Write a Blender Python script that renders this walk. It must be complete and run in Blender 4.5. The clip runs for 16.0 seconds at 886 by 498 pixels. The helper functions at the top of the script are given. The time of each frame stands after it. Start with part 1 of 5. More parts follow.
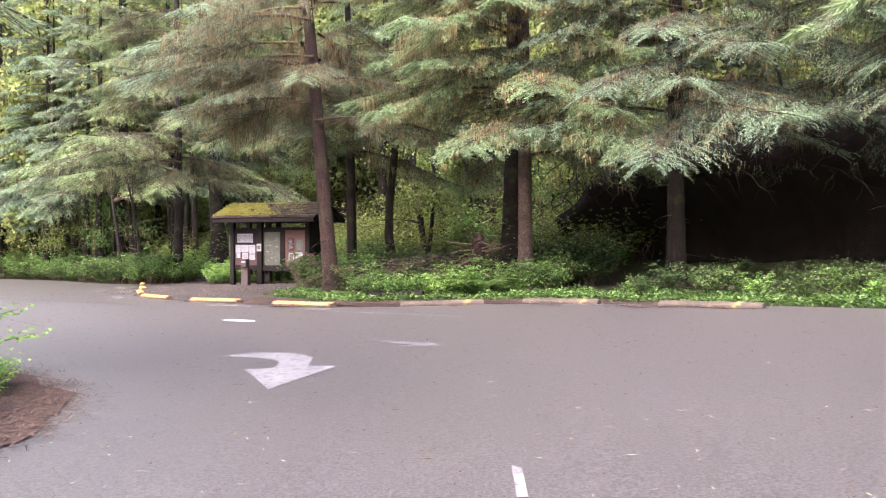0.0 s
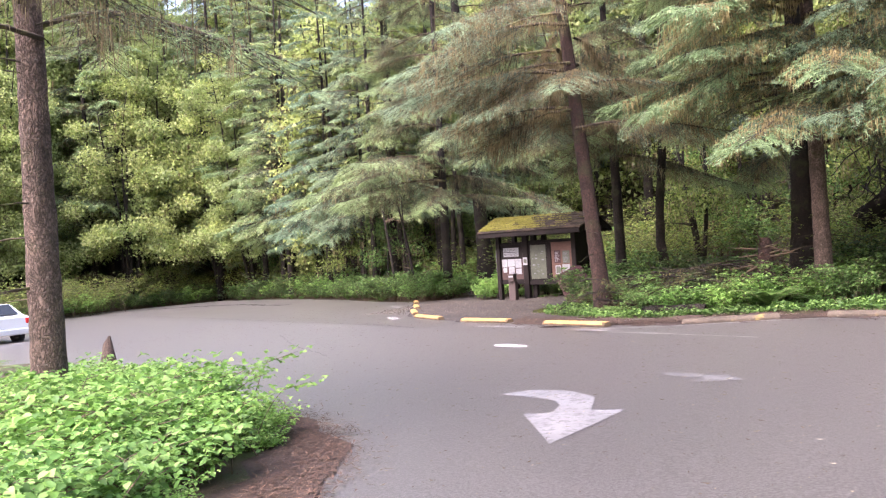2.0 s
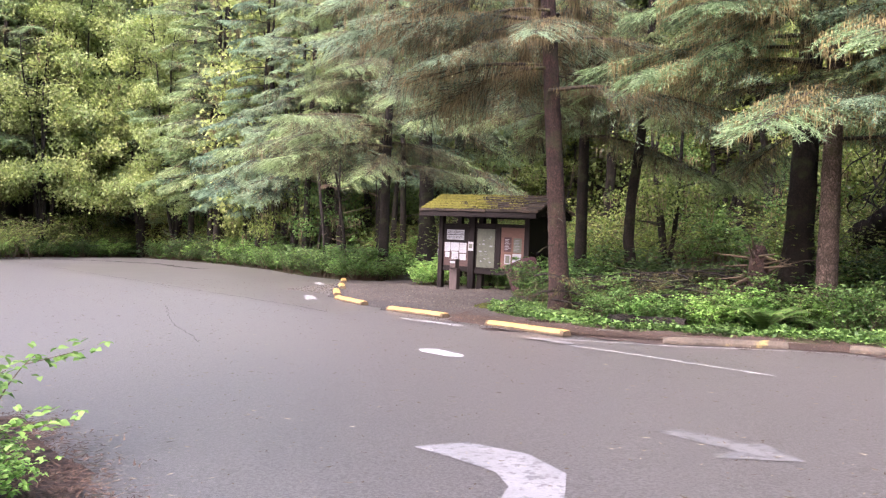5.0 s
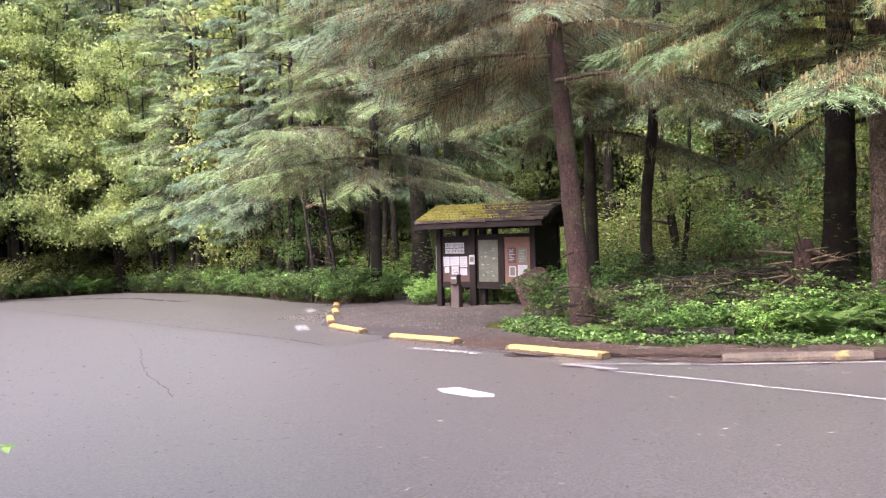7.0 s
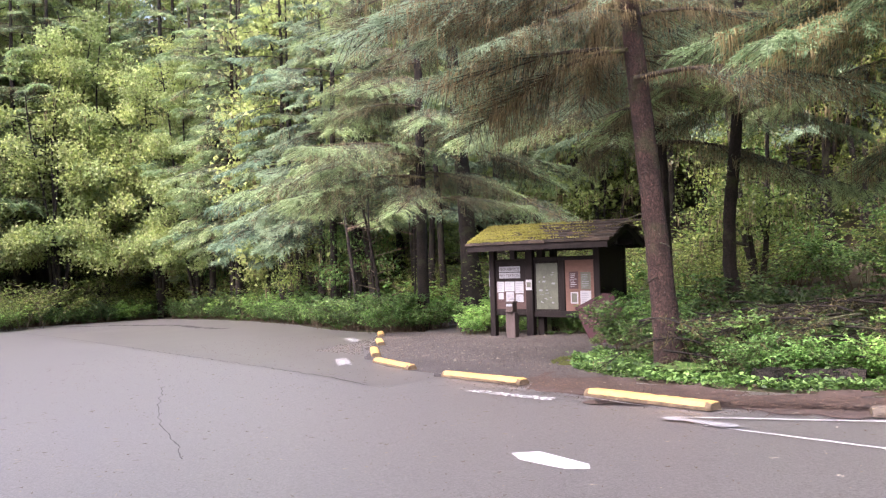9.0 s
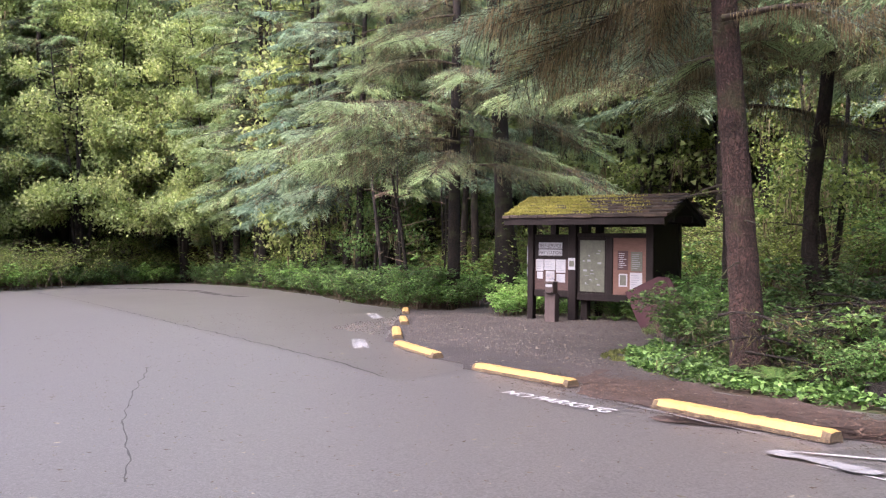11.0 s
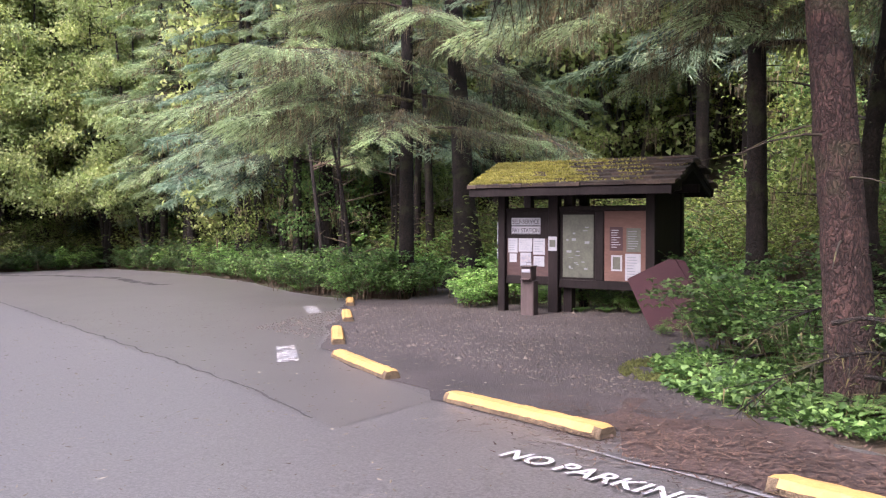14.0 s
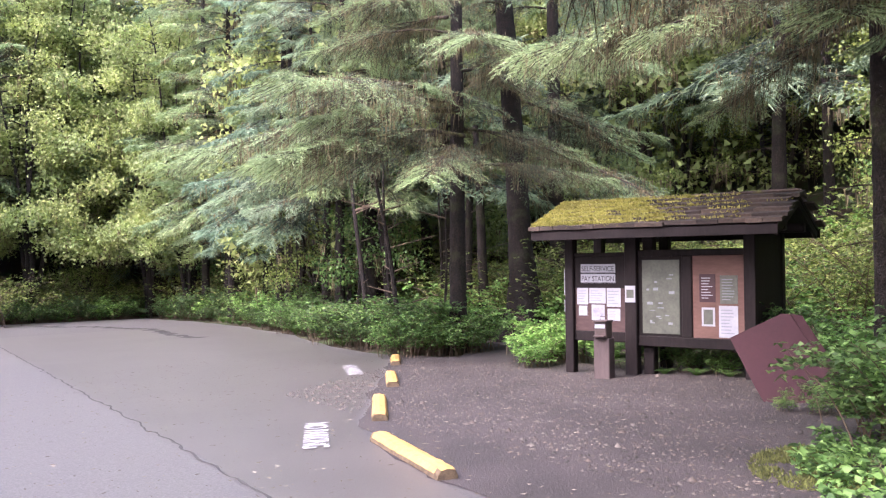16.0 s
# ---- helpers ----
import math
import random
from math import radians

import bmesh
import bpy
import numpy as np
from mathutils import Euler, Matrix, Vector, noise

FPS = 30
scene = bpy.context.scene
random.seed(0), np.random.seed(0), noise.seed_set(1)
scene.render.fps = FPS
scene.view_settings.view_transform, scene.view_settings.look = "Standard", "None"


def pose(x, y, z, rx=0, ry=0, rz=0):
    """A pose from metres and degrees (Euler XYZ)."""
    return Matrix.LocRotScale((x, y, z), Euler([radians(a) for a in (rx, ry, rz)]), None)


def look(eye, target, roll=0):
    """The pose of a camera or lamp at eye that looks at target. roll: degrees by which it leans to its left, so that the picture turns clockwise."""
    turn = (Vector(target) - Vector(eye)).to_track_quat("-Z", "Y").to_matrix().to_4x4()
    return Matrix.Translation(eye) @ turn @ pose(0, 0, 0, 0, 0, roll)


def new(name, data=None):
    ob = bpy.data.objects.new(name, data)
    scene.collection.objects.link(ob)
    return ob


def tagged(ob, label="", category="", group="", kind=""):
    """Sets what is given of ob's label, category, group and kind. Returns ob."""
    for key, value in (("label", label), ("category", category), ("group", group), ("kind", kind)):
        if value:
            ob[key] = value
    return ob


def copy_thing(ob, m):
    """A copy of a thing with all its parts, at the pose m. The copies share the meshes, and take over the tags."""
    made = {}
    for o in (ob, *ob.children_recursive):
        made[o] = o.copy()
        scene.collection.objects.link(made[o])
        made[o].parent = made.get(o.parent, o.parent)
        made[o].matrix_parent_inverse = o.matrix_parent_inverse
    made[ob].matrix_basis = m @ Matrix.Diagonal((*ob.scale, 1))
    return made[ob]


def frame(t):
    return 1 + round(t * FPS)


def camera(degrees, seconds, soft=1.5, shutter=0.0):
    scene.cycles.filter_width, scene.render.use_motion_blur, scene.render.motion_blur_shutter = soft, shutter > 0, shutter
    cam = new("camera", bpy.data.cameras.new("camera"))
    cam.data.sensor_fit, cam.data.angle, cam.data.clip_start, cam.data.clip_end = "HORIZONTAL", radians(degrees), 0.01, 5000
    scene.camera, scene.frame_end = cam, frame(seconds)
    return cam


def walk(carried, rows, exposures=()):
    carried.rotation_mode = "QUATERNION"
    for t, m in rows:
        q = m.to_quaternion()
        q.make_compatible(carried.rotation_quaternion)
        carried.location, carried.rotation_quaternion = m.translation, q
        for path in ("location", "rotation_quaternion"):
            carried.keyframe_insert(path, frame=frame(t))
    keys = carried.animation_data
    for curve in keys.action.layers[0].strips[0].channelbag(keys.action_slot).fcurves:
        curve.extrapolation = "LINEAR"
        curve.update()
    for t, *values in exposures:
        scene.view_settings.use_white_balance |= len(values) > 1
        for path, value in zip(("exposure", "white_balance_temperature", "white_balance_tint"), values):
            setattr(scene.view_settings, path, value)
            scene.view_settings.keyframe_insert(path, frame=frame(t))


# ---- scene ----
cam = camera(54.9, 16.0, 1.25)
PATH = [
    (0, (9.486, -29.062, 1.624), (9.345, -27.067, 1.599), -0.2),
    (0.5, (9.431, -28.963, 1.698), (9.116, -26.988, 1.671), -1.2),
    (1, (9.356, -28.67, 1.746), (8.988, -26.704, 1.715), -2.5),
    (1.5, (9.304, -28.451, 1.85), (8.724, -26.537, 1.817), -2.6),
    (2, (9.175, -28.178, 1.886), (8.44, -26.318, 1.888), -3.5),
    (2.5, (9.058, -27.677, 1.894), (8.325, -25.817, 1.946), -2.2),
    (3, (8.869, -27.149, 1.826), (8.129, -25.291, 1.838), -2.1),
    (3.5, (8.654, -26.527, 1.765), (7.966, -24.659, 1.569), -1.6),
    (4, (8.475, -25.826, 1.742), (7.853, -23.928, 1.632), 2.3),
    (6.5, (7.498, -23.361, 1.755), (6.913, -21.449, 1.745), -0.1),
    (7, (7.246, -22.944, 1.76), (6.659, -21.032, 1.75), -1.4),
    (7.5, (7.031, -22.439, 1.763), (6.417, -20.535, 1.747), -0.6),
    (8, (6.81, -22.094, 1.803), (6.148, -20.207, 1.831), -0.7),
    (8.5, (6.619, -21.595, 1.77), (5.951, -19.71, 1.812), -1.7),
    (9, (6.388, -21.126, 1.777), (5.708, -19.245, 1.825), -1.6),
    (11.5, (5.363, -18.512, 1.764), (4.61, -16.659, 1.723), 0.6),
    (12, (5.098, -17.866, 1.723), (4.436, -15.979, 1.682), -4.7),
    (12.5, (4.857, -17.332, 1.753), (4.208, -15.441, 1.689), -2.4),
    (13, (4.601, -16.831, 1.753), (3.969, -14.934, 1.693), -2.6),
    (13.5, (4.395, -16.329, 1.737), (3.77, -14.431, 1.661), 0.2),
    (14, (4.154, -15.777, 1.709), (3.522, -13.88, 1.648), -0.0),
    (14.5, (3.929, -15.233, 1.7), (3.296, -13.336, 1.639), -0.6),
    (15, (3.679, -14.701, 1.718), (3.047, -12.805, 1.655), -0.6),
    (15.5, (3.463, -14.222, 1.736), (2.818, -12.33, 1.686), -0.7),
    (16, (3.324, -13.849, 1.762), (2.588, -11.989, 1.807), -0.5),
]
walk(cam, [(t, look(eye, target, roll)) for t, eye, target, roll in PATH], [(0, 1.95, 6150, 27), (4, 1.95, 6100, 27), (7, 1.88, 6050, 26), (9, 1.9, 6000, 26), (12, 1.56, 5900, 27), (14, 1.58, 5850, 28), (14.6, 1.78, 5800, 29), (16, 1.98, 5750, 30)])

# ---- light ----
world = bpy.data.worlds.new("overcast")
scene.world = world
world.use_nodes = True
wn = world.node_tree.nodes
sky = wn.new("ShaderNodeTexSky")
sky.sky_type = "NISHITA"
sky.sun_disc = False
sky.sun_elevation = radians(50)
sky.sun_rotation = radians(212)
sky.air_density, sky.dust_density, sky.ozone_density = 1.6, 6.0, 0.4
wn["Background"].inputs["Strength"].default_value = 0.15
world.node_tree.links.new(sky.outputs[0], wn["Background"].inputs["Color"])
sun = new("sun", bpy.data.lights.new("sun", "SUN"))
sun.data.energy, sun.data.angle, sun.data.color = 2.0, radians(50), (1.0, 0.98, 0.95)
sun.matrix_basis = look((-15, -24, 40), (0, 0, 0))

# ---- materials ----
def material(name, rough=0.8, metal=0.0):
    m = bpy.data.materials.new(name)
    m.use_nodes = True
    b = m.node_tree.nodes["Principled BSDF"]
    b.inputs["Roughness"].default_value, b.inputs["Metallic"].default_value = rough, metal
    return m, m.node_tree.nodes, m.node_tree.links, b


def ramp(n, l, source, stops):
    r = n.new("ShaderNodeValToRGB")
    e = r.color_ramp.elements
    while len(e) < len(stops):
        e.new(0.5)
    for s, (p, c) in zip(e, stops):
        s.position, s.color = p, (*c, 1)
    l.new(source, r.inputs[0])
    return r.outputs[0]


def noise_tex(n, l, scale, detail=4, rough=0.6, stretch=None):
    t = n.new("ShaderNodeTexNoise")
    t.inputs["Scale"].default_value, t.inputs["Detail"].default_value, t.inputs["Roughness"].default_value = scale, detail, rough
    c = n.new("ShaderNodeTexCoord")
    if stretch:
        k = n.new("ShaderNodeMapping")
        k.inputs["Scale"].default_value = stretch
        l.new(c.outputs["Object"], k.inputs[0])
        l.new(k.outputs[0], t.inputs["Vector"])
    else:
        l.new(c.outputs["Object"], t.inputs["Vector"])
    return t.outputs[0]


def mix(n, l, fac, a, b, mode="MIX"):
    x = n.new("ShaderNodeMix")
    x.data_type, x.blend_type = "RGBA", mode
    for s, v in ((x.inputs[0], fac), (x.inputs[6], a), (x.inputs[7], b)):
        if hasattr(v, "is_linked"):
            l.new(v, s)
        else:
            s.default_value = v if not isinstance(v, tuple) else (*v, 1)
    return x.outputs[2]


def bump(n, l, b, height, strength=0.4, dist=0.02):
    k = n.new("ShaderNodeBump")
    k.inputs["Strength"].default_value, k.inputs["Distance"].default_value = strength, dist
    l.new(height, k.inputs["Height"])
    l.new(k.outputs[0], b.inputs["Normal"])


def rough_surface(name, dark, light, scale, fine, rough=0.85, strength=0.5, dist=0.01, stretch=None, blotch=None, vary=False):
    """Colour between two tones at two scales, with fine relief."""
    m, n, l, b = material(name, rough)
    big, small = noise_tex(n, l, scale, 5, 0.6, stretch), noise_tex(n, l, fine, 3, 0.7, stretch)
    c = mix(n, l, 0.45, ramp(n, l, big, [(0.3, dark), (0.7, light)]), ramp(n, l, small, [(0.3, dark), (0.7, light)]))
    if blotch:
        f = ramp(n, l, noise_tex(n, l, blotch[1], 4), [(blotch[2], (0, 0, 0)), (blotch[2] + 0.12, (1, 1, 1))])
        c = mix(n, l, f, c, blotch[0])
    if vary:
        o = n.new("ShaderNodeObjectInfo")
        c = mix(n, l, 1.0, c, ramp(n, l, o.outputs["Random"], [(0, (0.45, 0.45, 0.47)), (1, (1.7, 1.6, 1.5))]), "MULTIPLY")
    l.new(c, b.inputs["Base Color"])
    bump(n, l, b, small, strength, dist)
    return m


def leaf_surface(name, colours, through_light=0.35, rough=0.55):
    """Leaves or needles, each of its own tone."""
    m, n, l, b = material(name, rough)
    g = n.new("ShaderNodeNewGeometry")
    c = ramp(n, l, g.outputs["Random Per Island"], [(i / (len(colours) - 1), k) for i, k in enumerate(colours)])
    big = ramp(n, l, noise_tex(n, l, 0.9, 2), [(0.3, (0.7, 0.68, 0.66)), (0.7, (1.3, 1.28, 1.2))])
    c = mix(n, l, 1.0, c, big, "MULTIPLY")
    o = n.new("ShaderNodeObjectInfo")
    tone = ramp(n, l, o.outputs["Random"], [(0, (0.8, 0.86, 0.85)), (1, (1.15, 1.1, 1.0))])
    c = mix(n, l, 1.0, c, tone, "MULTIPLY")
    l.new(c, b.inputs["Base Color"])
    t = n.new("ShaderNodeBsdfTranslucent")
    l.new(c, t.inputs[0])
    s = n.new("ShaderNodeMixShader")
    s.inputs[0].default_value = through_light
    l.new(b.outputs[0], s.inputs[1])
    l.new(t.outputs[0], s.inputs[2])
    l.new(s.outputs[0], n["Material Output"].inputs[0])
    return m


def bark_surface(name, crack, plate, moss, moss_from, lichen, lichen_from):
    """Scaly bark: dark cracks round uneven plates, moss in patches, specks of lichen."""
    m, n, l, b = material(name, 0.95)
    c = n.new("ShaderNodeTexCoord")
    k = n.new("ShaderNodeMapping")
    k.inputs["Scale"].default_value = (1, 1, 0.5)
    l.new(c.outputs["Object"], k.inputs[0])
    warp = n.new("ShaderNodeTexNoise")
    warp.inputs["Scale"].default_value, warp.inputs["Detail"].default_value = 7, 3
    l.new(k.outputs[0], warp.inputs["Vector"])
    v = n.new("ShaderNodeTexVoronoi")
    v.feature = "DISTANCE_TO_EDGE"
    v.inputs["Scale"].default_value = 26
    l.new(mix(n, l, 0.3, k.outputs[0], warp.outputs["Color"]), v.inputs["Vector"])
    grain, wide = noise_tex(n, l, 30, 4, 0.75), noise_tex(n, l, 1.1, 4)
    tone = mix(n, l, 1.0, ramp(n, l, grain, [(0.3, tuple(q * 0.45 for q in plate)), (0.72, tuple(q * 1.35 for q in plate))]), ramp(n, l, noise_tex(n, l, 2.3, 4), [(0.3, (0.5, 0.5, 0.5)), (0.7, (1.35, 1.3, 1.3))]), "MULTIPLY")
    edge = ramp(n, l, v.outputs["Distance"], [(0.0, (0.25, 0.25, 0.25)), (0.2, (1, 1, 1))])
    col = mix(n, l, edge, crack, tone)
    col = mix(n, l, ramp(n, l, noise_tex(n, l, 17, 3), [(lichen_from, (0, 0, 0)), (lichen_from + 0.05, (0.8, 0.8, 0.8))]), col, lichen)
    col = mix(n, l, ramp(n, l, wide, [(moss_from, (0, 0, 0)), (moss_from + 0.14, (0.75, 0.75, 0.75))]), col, moss)
    l.new(col, b.inputs["Base Color"])
    bump(n, l, b, mix(n, l, 0.35, edge, grain), 1.0, 0.03)
    return m


def asphalt_surface():
    m, n, l, b = material("wet_asphalt", 0.4)
    big, mid, grit = noise_tex(n, l, 0.16, 4), noise_tex(n, l, 0.55, 5, 0.6, (1.0, 0.35, 1)), noise_tex(n, l, 42, 3, 0.85)
    c = ramp(n, l, big, [(0.3, (0.055, 0.05, 0.05)), (0.7, (0.085, 0.078, 0.078))])
    c = mix(n, l, 0.35, c, ramp(n, l, mid, [(0.3, (0.045, 0.041, 0.041)), (0.7, (0.09, 0.082, 0.081))]))
    c = mix(n, l, 0.42, c, ramp(n, l, grit, [(0.4, (0.014, 0.012, 0.012)), (0.64, (0.27, 0.25, 0.245))]))
    l.new(c, b.inputs["Base Color"])
    # a film of water lies over the lower side of the lot
    place = n.new("ShaderNodeTexCoord")
    split = n.new("ShaderNodeSeparateXYZ")
    l.new(place.outputs["Object"], split.inputs[0])
    low = n.new("ShaderNodeMapRange")
    low.inputs["From Min"].default_value, low.inputs["From Max"].default_value = -1.0, 8.0
    l.new(split.outputs["X"], low.inputs["Value"])
    film = mix(n, l, 0.45, mix(n, l, 0.6, big, mid), low.outputs[0])
    l.new(ramp(n, l, film, [(0.2, (0.48, 0.48, 0.48)), (0.8, (0.37, 0.37, 0.37))]), b.inputs["Roughness"])
    l.new(ramp(n, l, film, [(0.2, (0.85, 0.85, 0.85)), (0.8, (0.45, 0.45, 0.45))]), b.inputs["Specular IOR Level"])
    l.new(ramp(n, l, film, [(0.2, (0.43, 0.43, 0.43)), (0.8, (0.3, 0.3, 0.3))]), b.inputs["Coat Roughness"])
    l.new(ramp(n, l, film, [(0.2, (0.45, 0.45, 0.45)), (0.8, (0.05, 0.05, 0.05))]), b.inputs["Coat Weight"])
    bump(n, l, b, grit, 0.45, 0.006)
    return m


ASPHALT = asphalt_surface()
PATCH = rough_surface("brownish_asphalt", (0.048, 0.043, 0.04), (0.108, 0.096, 0.09), 0.5, 60, 0.46, 0.35, 0.006)
wet = PATCH.node_tree.nodes["Principled BSDF"].inputs
wet["Coat Weight"].default_value, wet["Coat Roughness"].default_value, wet["Specular IOR Level"].default_value = 0.5, 0.4, 0.8
SOIL = rough_surface("forest_litter", (0.03, 0.022, 0.014), (0.095, 0.066, 0.04), 1.5, 28, 0.95, 0.8, 0.03, blotch=((0.05, 0.075, 0.02), 0.5, 0.46))
GRAVEL = rough_surface("dark_gravel", (0.013, 0.0105, 0.0105), (0.072, 0.058, 0.056), 0.8, 45, 0.75, 0.9, 0.02)
NEEDLES = rough_surface("needle_litter", (0.022, 0.015, 0.013), (0.085, 0.052, 0.043), 1.2, 50, 0.9, 0.8, 0.015)
PAINT_WHITE = rough_surface("worn_white_paint", (0.15, 0.146, 0.15), (0.31, 0.3, 0.31), 3, 45, 0.5, 0.3, 0.004, blotch=((0.12, 0.115, 0.117), 14, 0.52))
PAINT_FADED = rough_surface("faded_white_paint", (0.09, 0.086, 0.088), (0.2, 0.193, 0.197), 3, 45, 0.45, 0.3, 0.004, blotch=((0.08, 0.075, 0.076), 12, 0.5))
PAINT_BRIGHT = rough_surface("white_paint", (0.33, 0.32, 0.33), (0.52, 0.51, 0.52), 3, 45, 0.5, 0.3, 0.004, blotch=((0.2, 0.19, 0.19), 14, 0.62))
PAINT_YELLOW = rough_surface("yellow_paint", (0.35, 0.2, 0.055), (0.5, 0.305, 0.105), 2.5, 30, 0.6, 0.5, 0.006, blotch=((0.13, 0.085, 0.04), 16, 0.63))
MOSSY_STOP = rough_surface("mossy_concrete", (0.04, 0.032, 0.027), (0.13, 0.1, 0.075), 4, 30, 0.9, 0.6, 0.01, blotch=((0.3, 0.23, 0.08), 3, 0.62))
BROKEN = rough_surface("broken_concrete", (0.05, 0.036, 0.025), (0.2, 0.14, 0.08), 12, 50, 0.95, 1.0, 0.02)
CRACK = rough_surface("crack_tar", (0.035, 0.032, 0.032), (0.07, 0.064, 0.062), 3, 30, 0.6)
BARK = bark_surface("spruce_bark", (0.005, 0.004, 0.0035), (0.034, 0.024, 0.019), (0.075, 0.085, 0.03), 0.55, (0.1, 0.085, 0.075), 0.72)
BARK_RED = bark_surface("reddish_bark", (0.007, 0.0045, 0.004), (0.078, 0.042, 0.034), (0.055, 0.06, 0.024), 0.53, (0.17, 0.13, 0.115), 0.67)
BARK_PALE = bark_surface("pale_bark", (0.03, 0.021, 0.016), (0.19, 0.135, 0.11), (0.12, 0.12, 0.05), 0.58, (0.27, 0.23, 0.2), 0.66)
LIMB = rough_surface("dark_mossy_limb", (0.02, 0.015, 0.011), (0.075, 0.056, 0.038), 6, 30, 0.95, blotch=((0.12, 0.12, 0.045), 3, 0.52))
TWIG = rough_surface("dead_twig", (0.06, 0.045, 0.03), (0.19, 0.135, 0.09), 6, 30, 0.95)
# tips paler than the inner needles: new growth plus top light in the colour
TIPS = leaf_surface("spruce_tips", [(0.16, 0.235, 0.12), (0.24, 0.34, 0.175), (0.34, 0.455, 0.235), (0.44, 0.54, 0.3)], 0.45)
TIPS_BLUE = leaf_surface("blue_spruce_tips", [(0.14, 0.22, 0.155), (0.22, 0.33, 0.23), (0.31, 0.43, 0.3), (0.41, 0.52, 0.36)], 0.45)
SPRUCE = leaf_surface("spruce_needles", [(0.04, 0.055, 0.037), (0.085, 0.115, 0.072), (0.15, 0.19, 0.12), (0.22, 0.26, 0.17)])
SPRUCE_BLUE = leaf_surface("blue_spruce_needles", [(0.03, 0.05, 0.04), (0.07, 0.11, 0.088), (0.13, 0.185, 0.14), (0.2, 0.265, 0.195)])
HANGMOSS = leaf_surface("hanging_moss", [(0.09, 0.07, 0.044), (0.18, 0.147, 0.09), (0.28, 0.23, 0.145), (0.37, 0.31, 0.19)], 0.4, 0.9)
LICHEN = leaf_surface("pale_lichen", [(0.16, 0.125, 0.065), (0.3, 0.245, 0.135), (0.45, 0.37, 0.21), (0.55, 0.46, 0.26)], 0.55, 0.9)
BRIGHT = leaf_surface("spring_leaves", [(0.055, 0.08, 0.02), (0.125, 0.175, 0.042), (0.23, 0.3, 0.075), (0.37, 0.43, 0.14)], 0.45)
# yellow-green raised and paled to carry the bright haze over the far trees
HAZE = leaf_surface("hazed_alder_leaves", [(0.17, 0.215, 0.085), (0.3, 0.38, 0.135), (0.41, 0.51, 0.2), (0.47, 0.51, 0.27)], 0.5, 0.7)
SHRUB = leaf_surface("shrub_leaves", [(0.04, 0.085, 0.025), (0.09, 0.175, 0.05), (0.16, 0.285, 0.08), (0.25, 0.4, 0.13)], 0.4)
LIME = leaf_surface("young_shrub_leaves", [(0.085, 0.19, 0.04), (0.175, 0.35, 0.08), (0.265, 0.465, 0.125), (0.36, 0.56, 0.19)], 0.45)
DEEP = leaf_surface("dark_shrub_leaves", [(0.02, 0.05, 0.018), (0.05, 0.1, 0.035), (0.1, 0.17, 0.055), (0.16, 0.25, 0.09)], 0.3)
FERN = leaf_surface("fern_fronds", [(0.05, 0.11, 0.03), (0.1, 0.2, 0.05), (0.17, 0.29, 0.08)], 0.35)
DARKWOOD = rough_surface("dark_stained_wood", (0.006, 0.0045, 0.0045), (0.022, 0.0155, 0.0155), 3, 30, 0.7, 0.5, 0.006, (1, 1, 0.2))
PANELWOOD = rough_surface("brown_board", (0.05, 0.031, 0.03), (0.1, 0.064, 0.06), 3, 30, 0.7, 0.3, 0.003, (0.25, 1, 1))
ORANGEWOOD = rough_surface("weathered_cedar", (0.105, 0.058, 0.047), (0.18, 0.105, 0.085), 3, 30, 0.7, 0.3, 0.003, (0.25, 1, 1))
for m_ in (DARKWOOD, PANELWOOD, ORANGEWOOD):
    m_.node_tree.nodes["Principled BSDF"].inputs["Specular IOR Level"].default_value = 0.2
SHINGLE = rough_surface("weathered_shake", (0.025, 0.02, 0.018), (0.1, 0.076, 0.062), 3, 25, 0.9, 0.8, 0.01, (1, 0.3, 1), ((0.13, 0.13, 0.035), 2.2, 0.58), True)
VERGEMOSS = leaf_surface("verge_moss", [(0.05, 0.055, 0.018), (0.1, 0.115, 0.035), (0.16, 0.17, 0.05)], 0.2, 0.95)
ROOFMOSS = leaf_surface("roof_moss", [(0.17, 0.165, 0.035), (0.32, 0.31, 0.08), (0.46, 0.44, 0.15)], 0.2, 0.95)
MAROON = rough_surface("maroon_painted_board", (0.03, 0.0075, 0.011), (0.05, 0.0125, 0.017), 1.6, 22, 0.85, 0.2, 0.003)
PAPER = rough_surface("paper", (0.28, 0.285, 0.32), (0.38, 0.385, 0.42), 2, 18, 0.6, 0.05, 0.001)
PLATE = rough_surface("sign_plate", (0.035, 0.03, 0.035), (0.06, 0.05, 0.055), 2, 18, 0.5, 0.05, 0.001)
MAROONSIGN = rough_surface("maroon_notice", (0.03, 0.01, 0.012), (0.05, 0.016, 0.019), 2, 18, 0.5, 0.05, 0.001)
MAPGREEN = rough_surface("map_print", (0.055, 0.062, 0.05), (0.13, 0.135, 0.105), 7, 25, 0.35, 0.05, 0.001)
INK = rough_surface("ink", (0.16, 0.17, 0.2), (0.26, 0.27, 0.3), 4, 20, 0.6, 0.05, 0.001)
PHOTO = rough_surface("printed_photo", (0.07, 0.11, 0.22), (0.45, 0.4, 0.36), 12, 30, 0.5, 0.05, 0.001)
METAL = rough_surface("brown_metal", (0.05, 0.032, 0.03), (0.09, 0.065, 0.06), 4, 30, 0.45, 0.1, 0.002)
POSTWOOD = rough_surface("weathered_post", (0.045, 0.031, 0.03), (0.1, 0.073, 0.07), 3, 30, 0.8, 0.5, 0.005, (1, 1, 0.25))
